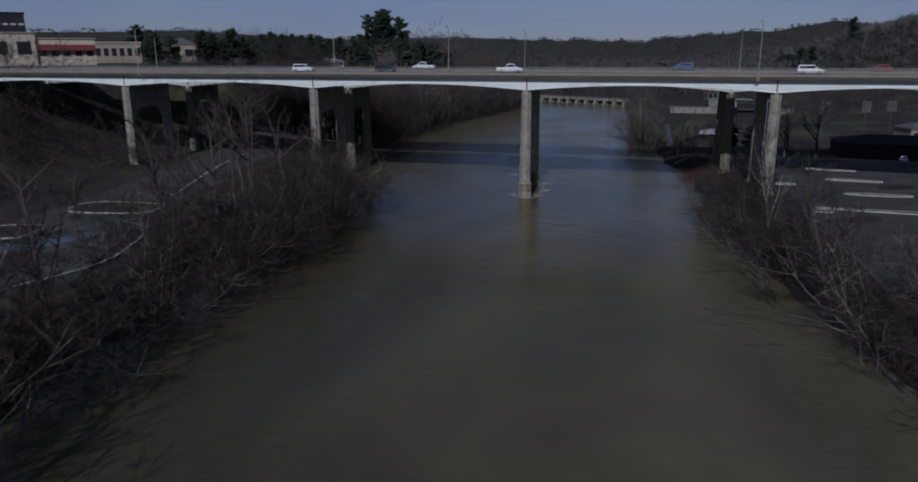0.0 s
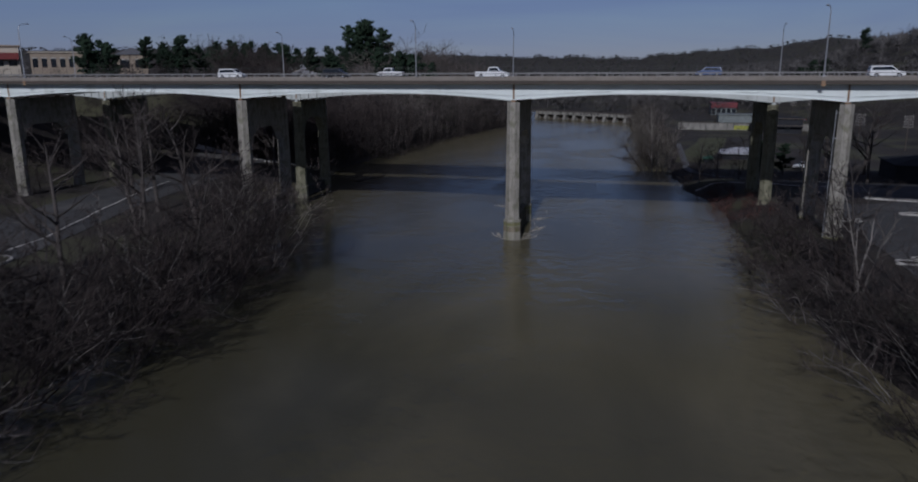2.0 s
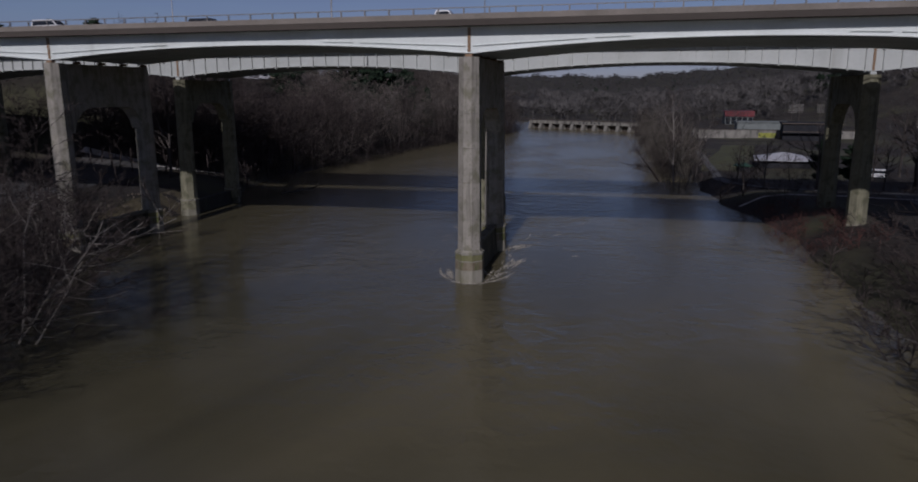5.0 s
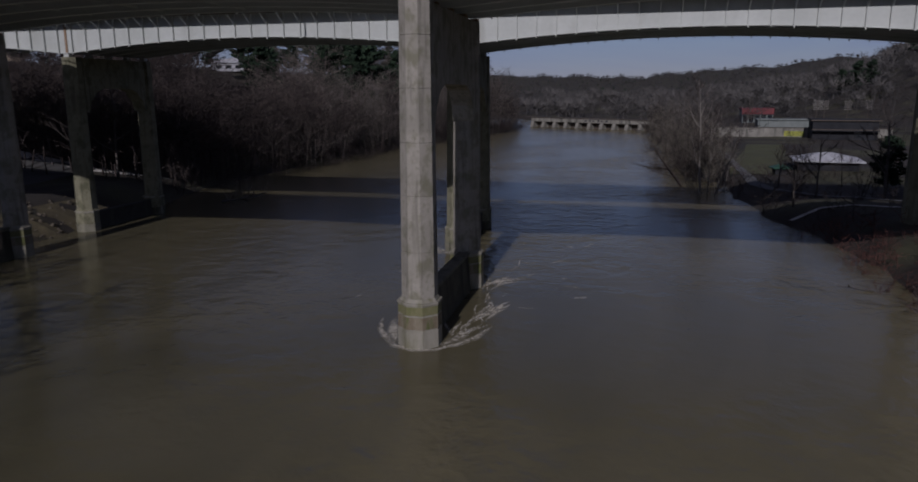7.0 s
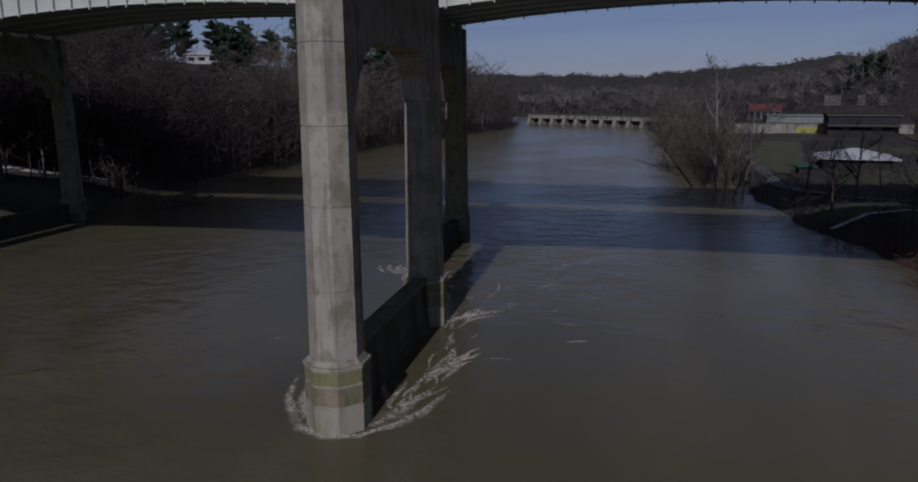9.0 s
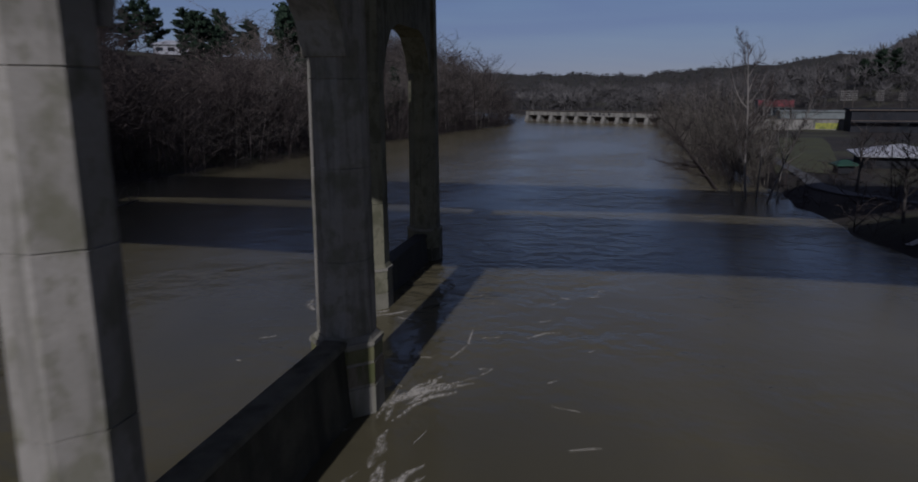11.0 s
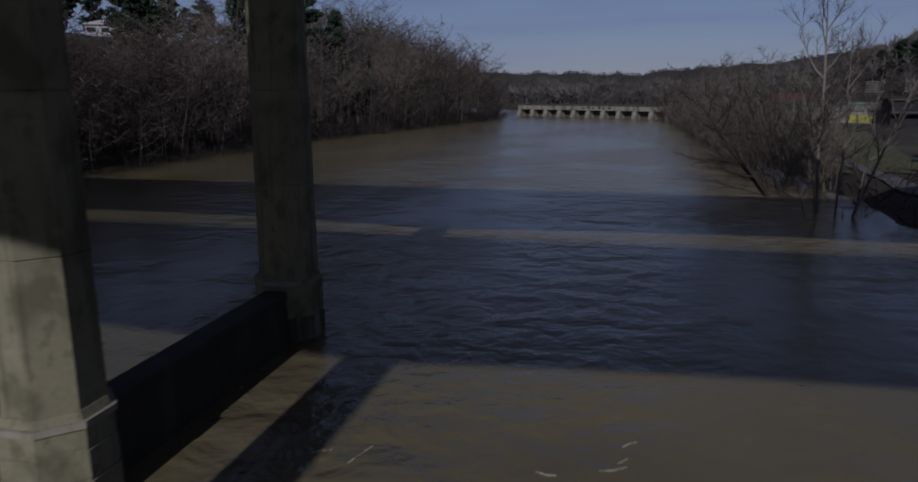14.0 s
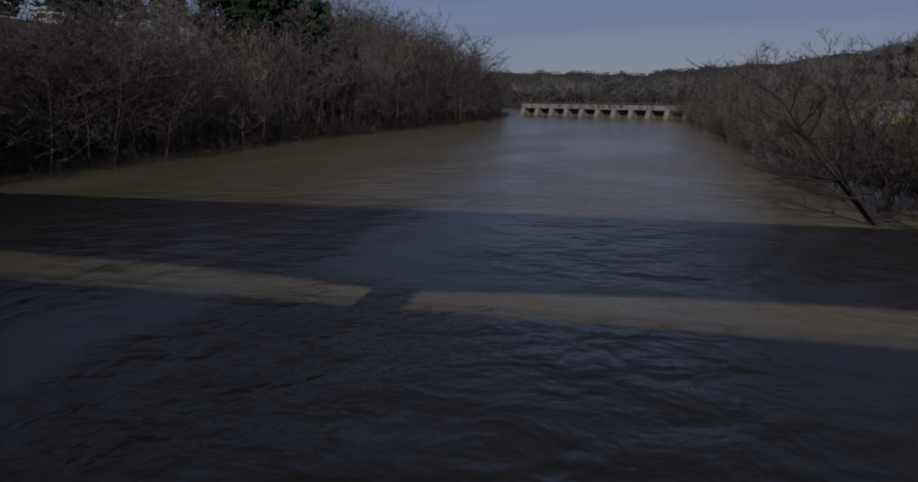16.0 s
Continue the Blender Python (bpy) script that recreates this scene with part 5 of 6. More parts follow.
WHITE, BLACK, SILVER = paint("white_paint", (0.75, 0.75, 0.74)), paint("black_paint", (0.02, 0.02, 0.022)), paint("silver_paint", (0.45, 0.46, 0.47))
REDP, BLUEP = paint("dark_red_paint", (0.22, 0.03, 0.03)), paint("blue_paint", (0.05, 0.09, 0.22))
ROAD = 25.21
for kind, pm, label, x, y, back in (
    ("suv", WHITE, "white sport utility car on the bridge", -52.5, 6.3, 0), ("suv", BLACK, "black sport utility car on the bridge", -34, 10.1, 0),
    ("pickup", WHITE, "white pickup truck on the bridge", -5.5, 10.1, 0),
    ("suv", WHITE, "white estate car on the bridge", 54.5, 10.1, 0),
    ("pickup", WHITE, "white pickup truck on the far bridge", -33, 36, 180),
    ("suv", BLUEP, "blue car on the far bridge", 31.5, 40, 180), ("sedan", REDP, "dark red saloon car on the far bridge", 74, 36, 180)):
    car(kind, pm, label, pose(x, y, ROAD, 0, 0, back))

# ---- the car park on the left bank ----
strip("car_park_road", [(-78, -120), (-72, -90), (-66, -64), (-66, -40), (-74, -10), (-80, 25), (-86, 60)], 17, 0.10, ASPHALT, "grey asphalt drive along the river")
strip("car_park_arm", [(-44, -84), (-52, -66), (-60, -50), (-72, -38)], 9, 0.13, ASPHALT, "asphalt arm of the car park")
WET = mat("wet_asphalt", (0.10, 0.11, 0.12), (0.06, 0.065, 0.07), 0.12, scale=0.5, bump=0.02, spec=0.6)
strip("wet_patch", [(-64, -77), (-59.5, -67), (-57, -60), (-53, -52)], 9, 0.17, WET, "wet shining patch of asphalt", "puddle")


def kerb_loop(cx, cy, rx_, ry_, turn, label):
    e = empty("kerb_island", pose(0, 0, 0), label, "kerb", "kerbed islands")
    V, F = [], []
    n = 28
    c, s = math.cos(radians(turn)), math.sin(radians(turn))
    for i in range(n):
        w = 2 * math.pi * i / n
        for k, z in ((1.0, -0.2), (1.0, 0.32), (0.9, 0.32), (0.9, -0.2)):
            ux = math.copysign(abs(math.cos(w)) ** 0.6, math.cos(w)) * (rx_ - (1 - k) * 3)
            uy = math.copysign(abs(math.sin(w)) ** 0.6, math.sin(w)) * (ry_ - (1 - k) * 3)
            x, y = cx + ux * c - uy * s, cy + ux * s + uy * c
            V.append((x, y, gh(x, y) + z))
    for i in range(n):
        j = (i + 1) % n
        for k in range(3):
            F.append((i * 4 + k, j * 4 + k, j * 4 + k + 1, i * 4 + k + 1))
    mpart("kerb", mesh_of("kerb", V, F, KERB), e)
    inner = [V[i * 4 + 2] for i in range(n)]
    mpart("turf", mesh_of("turf", [(x, y, z - 0.08) for x, y, z in inner], [tuple(range(n))], EARTH), e, "brown winter turf")
    return e


for a in ((-64.5, -44.2, 7.8, 4.6, 10), (-70, -63.5, 6.2, 4.4, 15)):
    kerb_loop(*a, "kerbed island of brown turf in the car park")
strip("kerb_line", [(-48.5, -58), (-46.6, -61.2), (-44.6, -66), (-42.9, -71.3), (-42.7, -76), (-43.4, -80.5), (-45.1, -85.3)], 0.45, 0.24, KERB, "pale curved kerb at the car park edge", "kerb")
strip("kerb_line", [(-79, 22), (-75, 6), (-70, -10), (-63, -30), (-62, -37)], 0.5, 0.22, KERB, "pale kerb along the drive", "kerb")
strip("river_path", [(-96, 58), (-78, 60), (-64, 64)], 2.0, 0.14, KERB, "pale concrete path under the bridges", "path")

# ---- the car park on the right bank ----
strip("lot_asphalt", [(74, -60), (74, -20), (74, 20), (76, 60)], 44, 0.12, ASPHALT, "dark asphalt car park")
for cx, cy, ln in ((66, 35, 11), (67.5, 20, 11), (68, 4, 12), (78, -13, 48), (53, 14, 4), (54, -14, 5), (88, 20, 10), (88, 4, 10)):
    kerb_loop(cx, cy, ln / 2, 1.0, -4, "long kerbed divider in the car park")
strip("river_walk", [(31.5, 150), (31.4, 110), (31.4, 96), (31.2, 84), (32.6, 75), (38.5, 65), (50, 57), (70, 52)], 1.7, 0.12, mat("grey_path", (0.12, 0.12, 0.122), (0.085, 0.085, 0.087), 0.9, scale=0.6), "grey asphalt river walk", "path")
GRASS = mat("winter_grass", (0.085, 0.088, 0.04), (0.055, 0.055, 0.028), 0.95, scale=0.3, fine=30, bump=0.5)
strip("lawn", [(33.5, 98), (35, 112), (37.5, 126), (42, 150), (45, 172)], 9.5, 0.09, GRASS, "pale green winter lawn", "lawn")


strip("bank_path", [(31.5, 52), (35, 53.2), (38.5, 53.2), (42.5, 50.8), (50, 49), (62, 48)], 0.9, 0.14, KERB, "pale concrete path on the flat bank", "path")
strip("bank_turf", [(-52, 14), (-54, 24), (-56, 38)], 7, 0.06, mat("tan_winter_turf", (0.12, 0.10, 0.055), (0.06, 0.05, 0.03), 0.95, scale=0.8, fine=20, bump=0.6), "tan winter turf on the bank", "turf")
copy_thing(PINE, pose(47.5, 72, gh(47.5, 72) - 0.2, 0, 0, 40) @ Matrix.Scale(0.55, 4))
copy_thing(PINE, pose(53, 76, gh(53, 76) - 0.2, 0, 0, 140) @ Matrix.Scale(0.5, 4))
plant(BROAD, 32.6, 57.5, 0.36)


# ---- buildings ----
def house(name, cx, cy, turn, w, d, h, wall, roof, label, category, rise=1.5, over=0.5, wins=0, flat=False, z=None):
    g = (gh(cx, cy) if z is None else z) - 0.3
    e = empty(name, pose(cx, cy, g, 0, 0, turn), label, category)
    part("wall", boxm(-w / 2, w / 2, -d / 2, d / 2, 0, h), wall, e)
    bm = bmesh.new()
    if flat:
        box(bm, -w / 2 - over, w / 2 + over, -d / 2 - over, d / 2 + over, h + 0.004, h + 0.45, bevel=0.04)
    else:
        a, b = w / 2 + over, d / 2 + over
        r = max(a - b, 0.3)
        lo = [bm.verts.new(p) for p in ((-a, -b, h + 0.004), (a, -b, h + 0.004), (a, b, h + 0.004), (-a, b, h + 0.004))]
        ev = [bm.verts.new((v.co.x, v.co.y, h + 0.2)) for v in lo]
        r0, r1 = bm.verts.new((-r, 0, h + rise)), bm.verts.new((r, 0, h + rise))
        bm.faces.new(lo[::-1])
        for i in range(4):
            bm.faces.new((lo[i], lo[(i + 1) % 4], ev[(i + 1) % 4], ev[i]))
        bm.faces.new((ev[0], ev[1], r1, r0))
        bm.faces.new((ev[2], ev[3], r0, r1))
        bm.faces.new((ev[1], ev[2], r1))
        bm.faces.new((ev[3], ev[0], r0))
    part("roof", bm, roof, e)
    for i in range(wins):
        x = -w / 2 + (i + 0.5) * w / wins
        win = part("window", boxm(x - w / wins * 0.3, x + w / wins * 0.3, -d / 2 - 0.04, -d / 2 - 0.004, h * 0.35, h * 0.75), GLASS, e)
        part("window_frame", boxm(x - w / wins * 0.33, x + w / wins * 0.33, -d / 2 - 0.07, -d / 2 - 0.044, h * 0.75, h * 0.79), KERB, win)
    return e


CREAM = mat("cream_wall", (0.50, 0.44, 0.35), (0.42, 0.37, 0.30), 0.9, scale=0.4)
TAN = mat("tan_wall", (0.33, 0.27, 0.20), (0.26, 0.21, 0.16), 0.9, scale=0.4)
MAROON = mat("maroon_awning", (0.20, 0.04, 0.035), (0.15, 0.03, 0.03), 0.7, scale=1)
DARK = mat("dark_cladding", (0.035, 0.036, 0.04), (0.022, 0.023, 0.027), 0.9, scale=0.5, spec=0.15)
WHITEROOF = mat("white_sheet_roof", (0.54, 0.54, 0.56), (0.38, 0.38, 0.41), 0.5, scale=0.6, bump=0.05)
SHINGLE = mat("grey_shingles", (0.13, 0.13, 0.14), (0.09, 0.09, 0.10), 0.9, scale=2)
REDROOF = mat("red_sheet", (0.17, 0.03, 0.035), (0.12, 0.022, 0.026), 0.5, scale=0.6)
PALEWALL = mat("pale_grey_green_wall", (0.20, 0.22, 0.21), (0.13, 0.145, 0.14), 0.8, scale=0.5)
GREENROOF = mat("green_sheet_roof", (0.03, 0.085, 0.055), (0.025, 0.065, 0.045), 0.5, scale=0.6)

house("store", -190, 63, 44, 14, 16, 10.6, CREAM, TAN, "cream store block with flat roof on the plateau", "store", flat=True, wins=2, z=25.6)
shop = house("shop_row", -177.5, 73.5, 43, 18, 12, 8.8, CREAM, TAN, "cream row of shops with a maroon awning", "shops", flat=True, wins=5, z=25.6)
part("awning", boxm(-9, 9, -8.2, -6.05, 5.0, 7.0, bevel=0.05), MAROON, shop, "maroon awning")
house("shop_row", -198, 125, 40, 18, 12, 8.2, TAN, CREAM, "low tan row of shops", "shops", flat=True, wins=6, z=25.6)
house("gabled_shop", -177, 140, 36, 11, 10, 7.6, TAN, SHINGLE, "tan gabled shop among the trees", "shop", wins=2, rise=2.8, z=25.6)
house("office_tower", -283, 155, 45, 13, 13, 22.5, DARK, DARK, "dark glass office block far behind the stores", "office block", flat=True, wins=4, z=26)
house("white_house", -119, 170, 38, 9, 7, 2.6, WHITEROOF, WHITEROOF, "white house at the top of the wooded slope", "house", rise=1.4, wins=3)
house("white_house", -136, 205, 30, 12, 8, 4.2, CREAM, WHITEROOF, "white house among the pines on the slope", "house", rise=1.8, wins=4)
house("picnic_shelter", 47.6, 111, -6, 10.5, 9.5, 2.0, DARK, WHITEROOF, "dark shelter with a white hipped sheet roof", "shelter", rise=1.6, over=1.0)
house("warehouse", 92, 72, -4, 34, 16, 4.6, DARK, DARK, "long dark warehouse beside the car park", "warehouse", rise=2.0)
boathouse = house("boathouse", 72, 206, -4, 18, 10, 7.4 - gh(72, 206), DARK, DARK, "long dark timber building behind the lawn", "building", flat=True)
TIMBER = mat("weathered_deck_timber", (0.13, 0.105, 0.085), (0.08, 0.066, 0.054), 0.9, scale=1.5)
eaves = 7.4 - gh(72, 206)
part("eaves_board", boxm(-9.7, 9.7, -5.66, -5.504, eaves + 0.02, eaves + 0.3), TIMBER, boathouse, "weathered eaves board")
part("ledge", boxm(-9.2, 9.2, -5.6, -5.004, eaves * 0.55, eaves * 0.55 + 0.2), TIMBER, boathouse, "weathered timber ledge")
part("awning_roof", boxm(-9.2, 9.2, -6.9, -5.604, eaves * 0.5, eaves * 0.55), DARK, boathouse)
pane = part("window", boxm(2.6, 4.4, -5.06, -5.004, eaves * 0.2, eaves * 0.42), GLASS, boathouse)
part("window_frame", boxm(2.4, 4.6, -5.09, -5.064, eaves * 0.42, eaves * 0.42 + 0.14), KERB, pane)
tall = 8.0 - gh(62.7, 330)
red_store = house("red_store", 62.7, 330, 0, 13.4, 12, tall, PALEWALL, REDROOF, "grey store with a red fascia beyond the railway wall", "store", flat=True)
part("fascia", boxm(-7.0, 7.0, -6.75, -6.504, tall - 2.3, tall + 0.5), REDROOF, red_store, "red sheet fascia")
for x in np.arange(-5.4, 5.5, 2.7):
    part("shop_window", boxm(x - 1.0, x + 1.0, -6.07, -6.004, 0.6, tall - 2.8), GLASS, red_store)
house("car_showroom", 64, 260, 0, 20, 9, 5.5 - gh(64, 260), PALEWALL, PALEWALL, "pale grey low showroom beside the red store", "showroom", flat=True)
house("grey_house", 112, 120, 12, 14, 10, 4.0, TAN, SHINGLE, "tan house with a grey shingle roof", "house", rise=2.4, wins=3)
house("kiosk", 37.5, 99, 10, 2.2, 1.8, 1.5, DARK, GREENROOF, "small park kiosk with a green sheet roof", "kiosk", rise=0.8)

# retaining wall with a yellow painted panel
rw = empty("retaining_wall", pose(62, 214, gh(62, 214) - 0.5, 0, 0, -3), "long pale concrete retaining wall with yellow paint", "wall")
part("wall_face", boxm(-28, 26, -0.4, 0.4, 0, 3.4, bevel=0.04), WEIRSTONE, rw)
part("coping", boxm(-28.1, 26.1, -0.5, 0.5, 3.404, 3.65, bevel=0.03), SLAB, rw)
part("painted_panel", boxm(-5.4, 0.6, -0.43, -0.404, 0.8, 2.5), mat("yellow_paint", (0.33, 0.33, 0.05), (0.14, 0.16, 0.04), 0.7, scale=1.1, contrast=0.3), rw, "bright yellow painted panel")


# ---- utility poles on the right bank ----
def utility_pole():
    e = empty("utility_pole", pose(0, 0, 0), "wooden utility pole with stacked crossarms", "utility pole", "utility poles")
    wood = mat("pole_timber", (0.085, 0.07, 0.058), rough=0.95, scale=2)
    grey = mat("weathered_crossarm", (0.22, 0.205, 0.185), (0.14, 0.13, 0.118), 0.9, scale=2)
    part("pole", cyl(bmesh.new(), (0, 0, -0.4), (0, 0, 11), 0.17, 0.11, 8), wood, e)
    for z in (10.4, 9.6, 8.8, 8.0, 7.2):
        arm = part("crossarm", boxm(-1.5, 1.5, -0.18, -0.06, z, z + 0.18), grey, e, "greyed timber crossarm")
        for x in (-1.3, -0.6, 0.6, 1.3):
            part("insulator", cyl(bmesh.new(), (x, -0.12, z + 0.16), (x, -0.12, z + 0.4), 0.07, 0.05, 6), KERB, arm)
    return e


up = utility_pole()
up.matrix_world = pose(80, 285, gh(80, 285))
for x, y in ((84, 290), (92, 287), (101, 292), (88, 150), (99, 140), (110, 150)):
    copy_thing(up, pose(x, y, gh(x, y), 0, 0, rng.uniform(-20, 20)))
# parked cars
for kind, pm, label, x, y, t in (("suv", WHITE, "white sport utility car parked by the road", 60, 88, 170), ("sedan", WHITE, "white car parked beside the warehouse", 88, 58, 80), ("sedan", SILVER, "silver car parked by the showroom", 72, 292, 10), ("suv", WHITE, "white van parked by the showroom", 79, 292, 5), ("sedan", REDP, "red car parked by the utility poles", 95, 280, 5)):
    car(kind, pm, label, pose(x, y, gh(x, y) + 0.13, 0, 0, t), "parked cars")


# ---- foam, rocks and driftwood ----
def foam_material():
    m = bpy.data.materials.new("river_foam")
    m.use_nodes = True
    N, L = m.node_tree.nodes, m.node_tree.links
    b = N["Principled BSDF"]
    b.inputs["Base Color"].default_value = (0.60, 0.555, 0.47, 1)
    b.inputs["Roughness"].default_value = 0.8
    tc = N.new("ShaderNodeTexCoord")
    n = N.new("ShaderNodeTexNoise")
    n.inputs["Scale"].default_value, n.inputs["Detail"].default_value, n.inputs["Distortion"].default_value = 3.2, 9, 1.6
    n2 = N.new("ShaderNodeTexNoise")
    n2.inputs["Scale"].default_value, n2.inputs["Detail"].default_value = 0.35, 2
    L.new(tc.outputs["Object"], n.inputs["Vector"])
    L.new(tc.outputs["Object"], n2.inputs["Vector"])
    add = N.new("ShaderNodeMath")
    add.operation = "MULTIPLY_ADD"
    L.new(n2.outputs[0], add.inputs[0])
    add.inputs[1].default_value = 0.6
    L.new(n.outputs[0], add.inputs[2])
    mr = N.new("ShaderNodeMapRange")
    mr.inputs[1].default_value, mr.inputs[2].default_value = 0.63, 0.96
    mr.inputs[4].default_value = 0.85
    L.new(add.outputs[0], mr.inputs[0])
    # thinner towards the rim, where the froth lies flat on the water
    sep = N.new("ShaderNodeSeparateXYZ")
    L.new(tc.outputs["Object"], sep.inputs[0])
    rim = N.new("ShaderNodeMapRange")
    rim.inputs[1].default_value, rim.inputs[2].default_value = 0.006, 0.034
    L.new(sep.outputs[2], rim.inputs[0])
    body = N.new("ShaderNodeMath")
    body.operation = "MULTIPLY"
    L.new(mr.outputs[0], body.inputs[0])
    L.new(rim.outputs[0], body.inputs[1])
    L.new(body.outputs[0], b.inputs["Alpha"])
    return m


FOAM = foam_material()


def foam(name, lanes, seed, label):
    """Lacy foam in bent ribbons that swell and thin out again: (points, width)."""
    r = random.Random(seed)
    V, F = [], []
    for pts, width in lanes:
        pts = [Vector((x, y, 0)) for x, y in pts]
        fine = []
        for a, b in zip(pts[:-1], pts[1:]):
            fine += [a.lerp(b, i / 8) for i in range(8)]
        fine.append(pts[-1])
        base, n = len(V), len(fine)
        for i, p in enumerate(fine):
            d = (fine[min(i + 1, n - 1)] - fine[max(i - 1, 0)]).normalized()
            side = Vector((-d.y, d.x, 0))
            w = width * math.sin(math.pi * (0.06 + 0.92 * i / (n - 1))) ** 0.7
            for k, z in ((-1, 0.006), (-0.3, 0.03), (0.35, 0.035), (1, 0.006)):
                q = p + side * w * k * r.uniform(0.75, 1.25) * 0.5
                V.append((q.x, q.y, z))
        for i in range(n - 1):
            for k in range(3):
                F.append((base + i * 4 + k, base + i * 4 + k + 1, base + i * 4 + k + 5, base + i * 4 + k + 4))
    return tagged(new(name, mesh_of(name, V, F, FOAM)), label, "foam", kind="stuff")


streak_rng = random.Random(71)


def streaks(n, x0, x1, y0, y1, spread, width):
    """Thin wavering lines of froth drawn out along the current."""
    out = []
    for i in range(n):
        k = streak_rng.random()
        y = y0 + (y1 - y0) * k
        x = x0 + (x1 - x0) * k + streak_rng.uniform(-spread, spread) * (0.5 + 0.5 * k)
        le, drift = streak_rng.uniform(1.0, 3.2), streak_rng.gauss(0.25, 0.3)
        pts = [(x + drift * le * u + streak_rng.uniform(-0.16, 0.16), y + le * u) for u in (0, 0.25, 0.5, 0.75, 1)]
        out.append((pts, streak_rng.uniform(*width)))
    return out


foam("pier_foam", [
    ([(-4.3, 4.2), (-3.6, 1.8), (-2.4, 0.0), (-1.5, -1.2), (0.0, -1.75), (1.4, -1.3), (2.2, -0.2)], 0.7), ([(-3.4, 4.4), (-2.6, 1.6), (-1.7, -0.3)], 1.0),
    ([(1.6, -0.9), (2.6, 0.1), (3.4, 1.8), (3.9, 4.2)], 0.8), ([(1.5, -0.4), (2.2, 1.2), (2.7, 3.2)], 1.1),
    *streaks(26, 1.9, 2.8, -0.4, 10.0, 1.0, (0.22, 0.6))], 3, "pale lacy foam swirling round the bridge pier")
foam("pier_foam_wake", [
    ([(0.7, 14.4), (1.4, 15.8), (2.4, 16.7), (4.0, 17.9)], 0.75), ([(1.0, 14.9), (1.7, 16.3), (2.8, 17.6)], 0.8), *streaks(9, 1.4, 2.6, 13.2, 17.5, 0.8, (0.16, 0.4)),
    ([(2.2, 20.5), (2.6, 22.6), (2.2, 25.6)], 0.25), ([(5.3, 24.2), (6.2, 25.4), (6.9, 25.6)], 0.25)], 4, "pale churning foam behind the bridge pier")


def arc(cx, cy, r0, r1, a0, a1, n=7):
    """Points on a curl of water round a footing."""
    return [(cx + (r0 + (r1 - r0) * i / (n - 1)) * math.cos(radians(a0 + (a1 - a0) * i / (n - 1))), cy + (r0 + (r1 - r0) * i / (n - 1)) * math.sin(radians(a0 + (a1 - a0) * i / (n - 1)))) for i in range(n)]


BX, BY = PIERS_2[3] + 0.18, BRIDGE_2
foam("pier_foam_far", [
    (arc(BX, BY, 1.7, 1.7, 175, 330, 9), 0.9), (arc(BX, BY, 2.3, 1.9, 165, 285, 8), 1.0), (arc(BX, BY, 3.2, 2.3, 170, 255), 0.9), (arc(BX, BY, 1.9, 2.6, 255, 345), 0.55),
    (arc(BX, BY, 4.0, 3.4, 176, 215), 0.6), ([(BX + 2.4, BY - 2.0), (BX + 3.4, BY - 2.3)], 0.2), ([(5.6, 27.2), (6.2, 27.6)], 0.2)], 5, "pale lacy foam round the far bridge pier")

fleck_rng = random.Random(61)
flecks = []
for i in range(55):
    x, y = fleck_rng.uniform(-9, 9), fleck_rng.uniform(9, 50)
    a, le = fleck_rng.gauss(0.35, 0.5), fleck_rng.uniform(0.3, 1.3)
    if abs(x + 2.4) < 2.2 or (y > 36 and fleck_rng.random() < 0.6):
        continue
    flecks.append(([(x, y), (x + le * 0.5 * math.cos(a), y + le * 0.5 * math.sin(a) + fleck_rng.uniform(-0.1, 0.1)), (x + le * math.cos(a), y + le * math.sin(a))], fleck_rng.uniform(0.04, 0.12)))
foam("foam_flecks", flecks, 62, "small drifting flecks of foam on the river")

STONE = mat("riprap_stone", (0.12, 0.10, 0.075), (0.06, 0.052, 0.04), 0.95, scale=1.5, per_object=0.3)


def rock_mesh(seed):
    r = random.Random(seed)
    bm = bmesh.new()
    bmesh.ops.create_icosphere(bm, subdivisions=1, radius=0.5)
    for v in bm.verts:
        v.co *= r.uniform(0.55, 1.25)
        v.co.z *= 0.7
    me = bpy.data.meshes.new("boulder")
    bm.to_mesh(me)
    bm.free()
    me.materials.append(STONE)
    return me


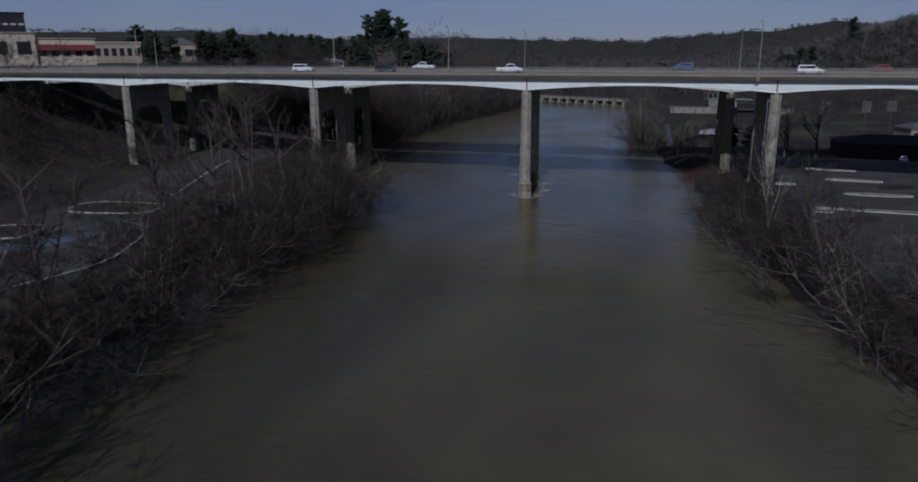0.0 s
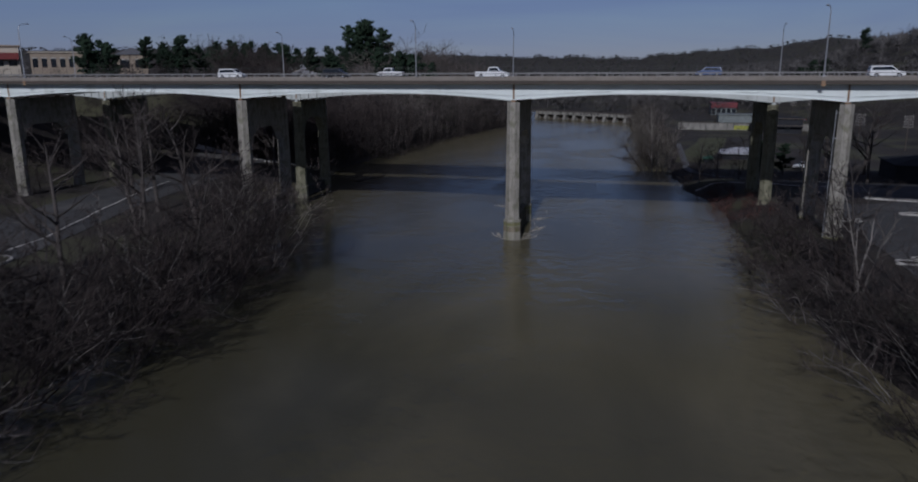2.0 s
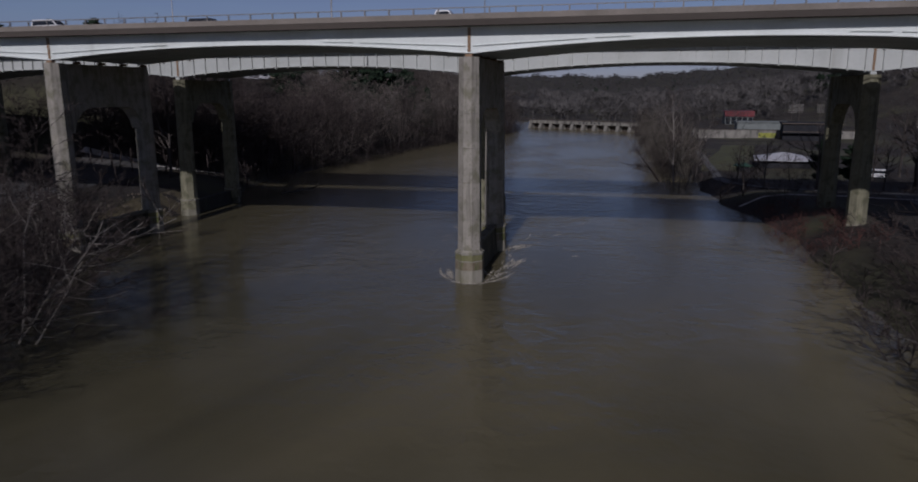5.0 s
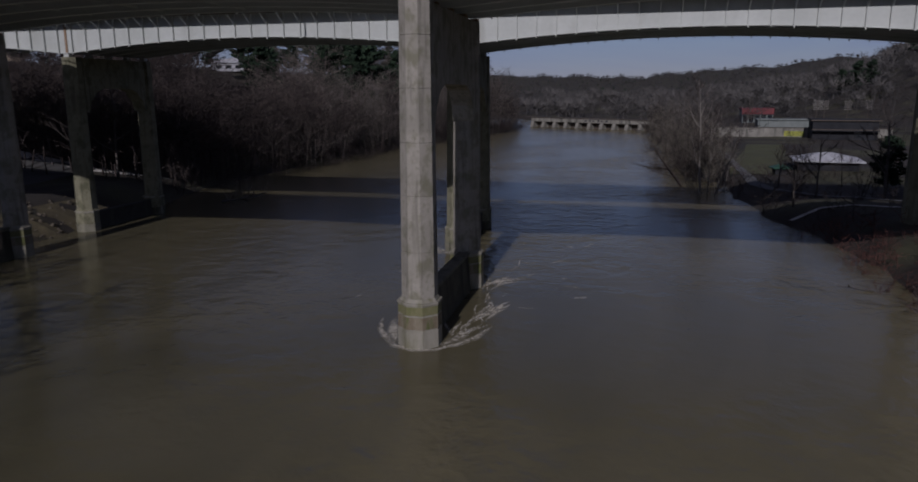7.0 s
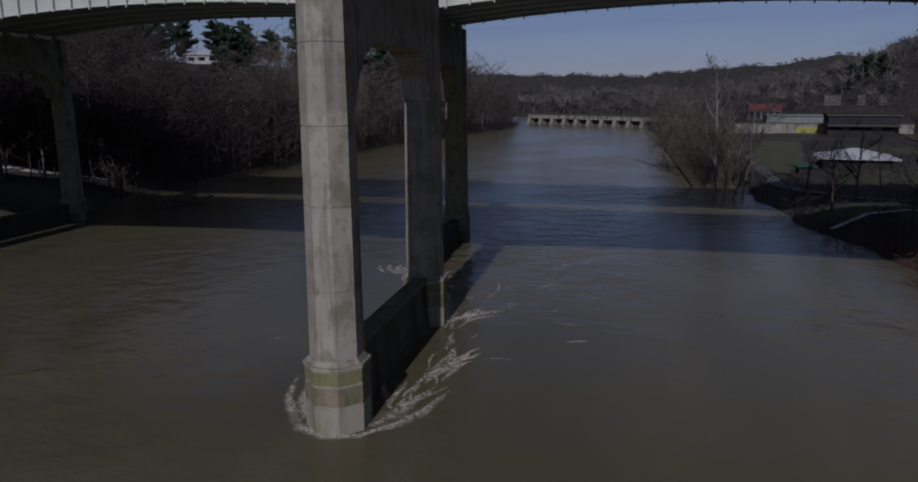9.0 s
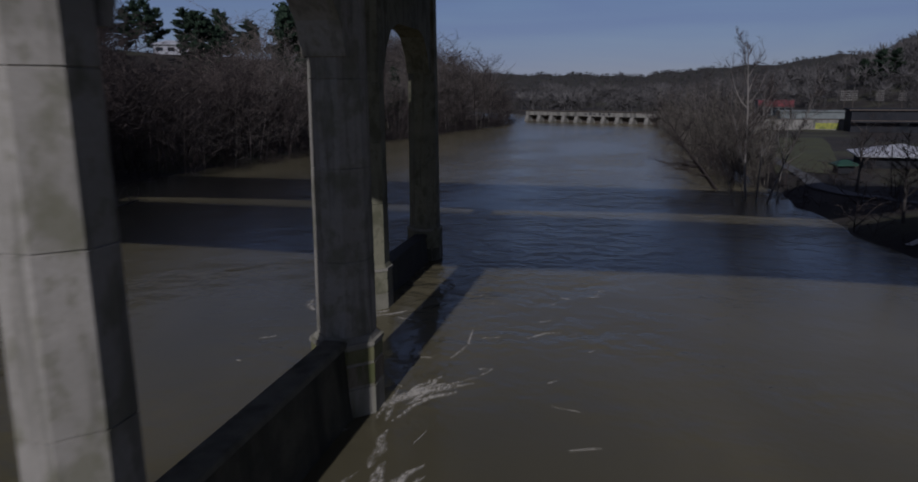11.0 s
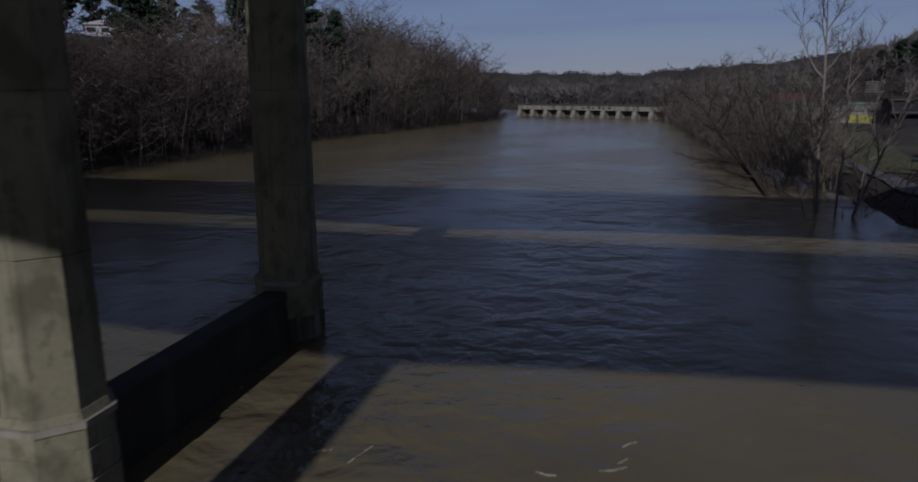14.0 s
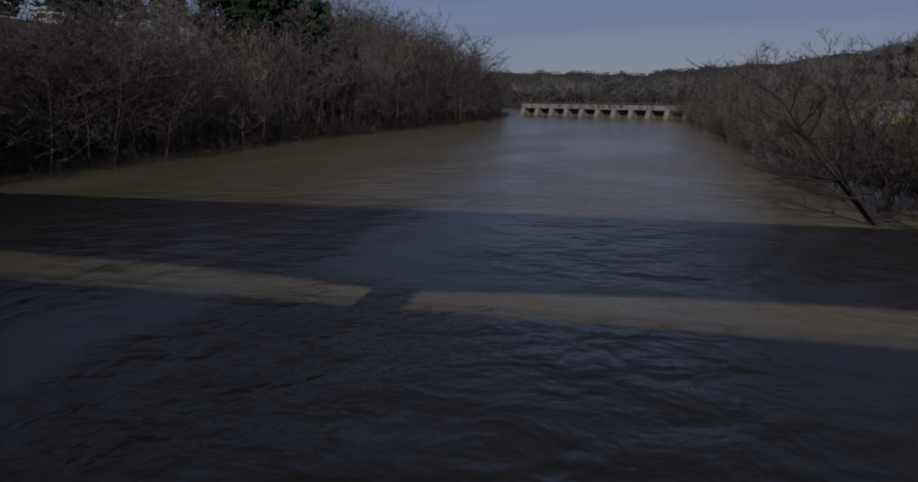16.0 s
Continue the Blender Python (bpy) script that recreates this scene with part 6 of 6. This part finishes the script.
ROCKS = [rock_mesh(i) for i in range(5)]
for i in range(130):
    yy = rng.uniform(14, 38)
    xx = lx(yy) - rng.uniform(0.3, 8)
    s = rng.uniform(0.3, 0.75)
    o = new("boulder", ROCKS[i % 5])
    o.matrix_world = pose(xx, yy, gh(xx, yy) - 0.02 * s, rng.uniform(0, 360), rng.uniform(0, 360), rng.uniform(0, 360)) @ Matrix.Scale(s, 4)
    tagged(o, "brown riprap boulder on the bank", "boulder", "riprap boulders")


def driftwood(x, y, turn, seed, size=1.0):
    r = random.Random(seed)
    e = empty("driftwood", pose(x, y, 0.05, 0, 0, turn) @ Matrix.Scale(size, 4), "pale fallen tree lying at the waterline", "driftwood")
    V, F = [], []
    pts, rad = limb(r, Vector((0, 0, 0.1)), Vector((1, 0, 0.12)), 6.5, 0.22, 0.12, 0.02, 6)
    tube(V, F, pts, rad, 6)
    mpart("log", big_mesh("log", V, F, MIDBARK), e)
    for k in range(9):
        V, F = [], []
        j = r.randrange(1, 6)
        lp, lr = limb(r, pts[j], Vector((r.uniform(-0.3, 1), r.uniform(-1, 1), r.uniform(0.1, 0.9))), r.uniform(1.2, 3), 0.07, 0.25, 0.03, 3)
        tube(V, F, lp, lr, 4)
        mpart("branch", big_mesh("branch", V, F, MIDBARK), e)
    return e


driftwood(-48, 52, 15, 4)
driftwood(-47, 56, -20, 6)
driftwood(32.6, 20.6, 165, 8, 0.42)

# unreadable painted marks on the low wall of a pier at the left bank
marks = empty("graffiti", pose(-47.2, 0, 0, 0, 0, SKEW), "unreadable black painted marks on the pier's low wall", "graffiti")
for i in range(9):
    y = 2.2 + i * 1.0
    for k in range(2):
        part("paint_stroke", boxm(0.703, 0.715, y + 0.35 * k, y + 0.35 * k + (0.16 if k else 0.5), 0.55 + 0.25 * ((i + k) % 2), 1.25 + 0.3 * ((i * 3 + k) % 2)), BLACK, marks)

# drainpipe beside a pier on the right bank
pipe = empty("drainpipe", pose(45.7, -1.2, 0), "pale drainpipe clipped to the bridge pier", "drainpipe")
part("pipe", cyl(bmesh.new(), (0, 0, 1.2), (0, 0, 21.0), 0.07, 0.07, 8), STEEL, pipe)
for z in (5, 9, 13, 17, 20.5):
    part("clip", boxm(-0.1, 0.45, -0.02, 0.3, z, z + 0.08), STEEL, pipe)
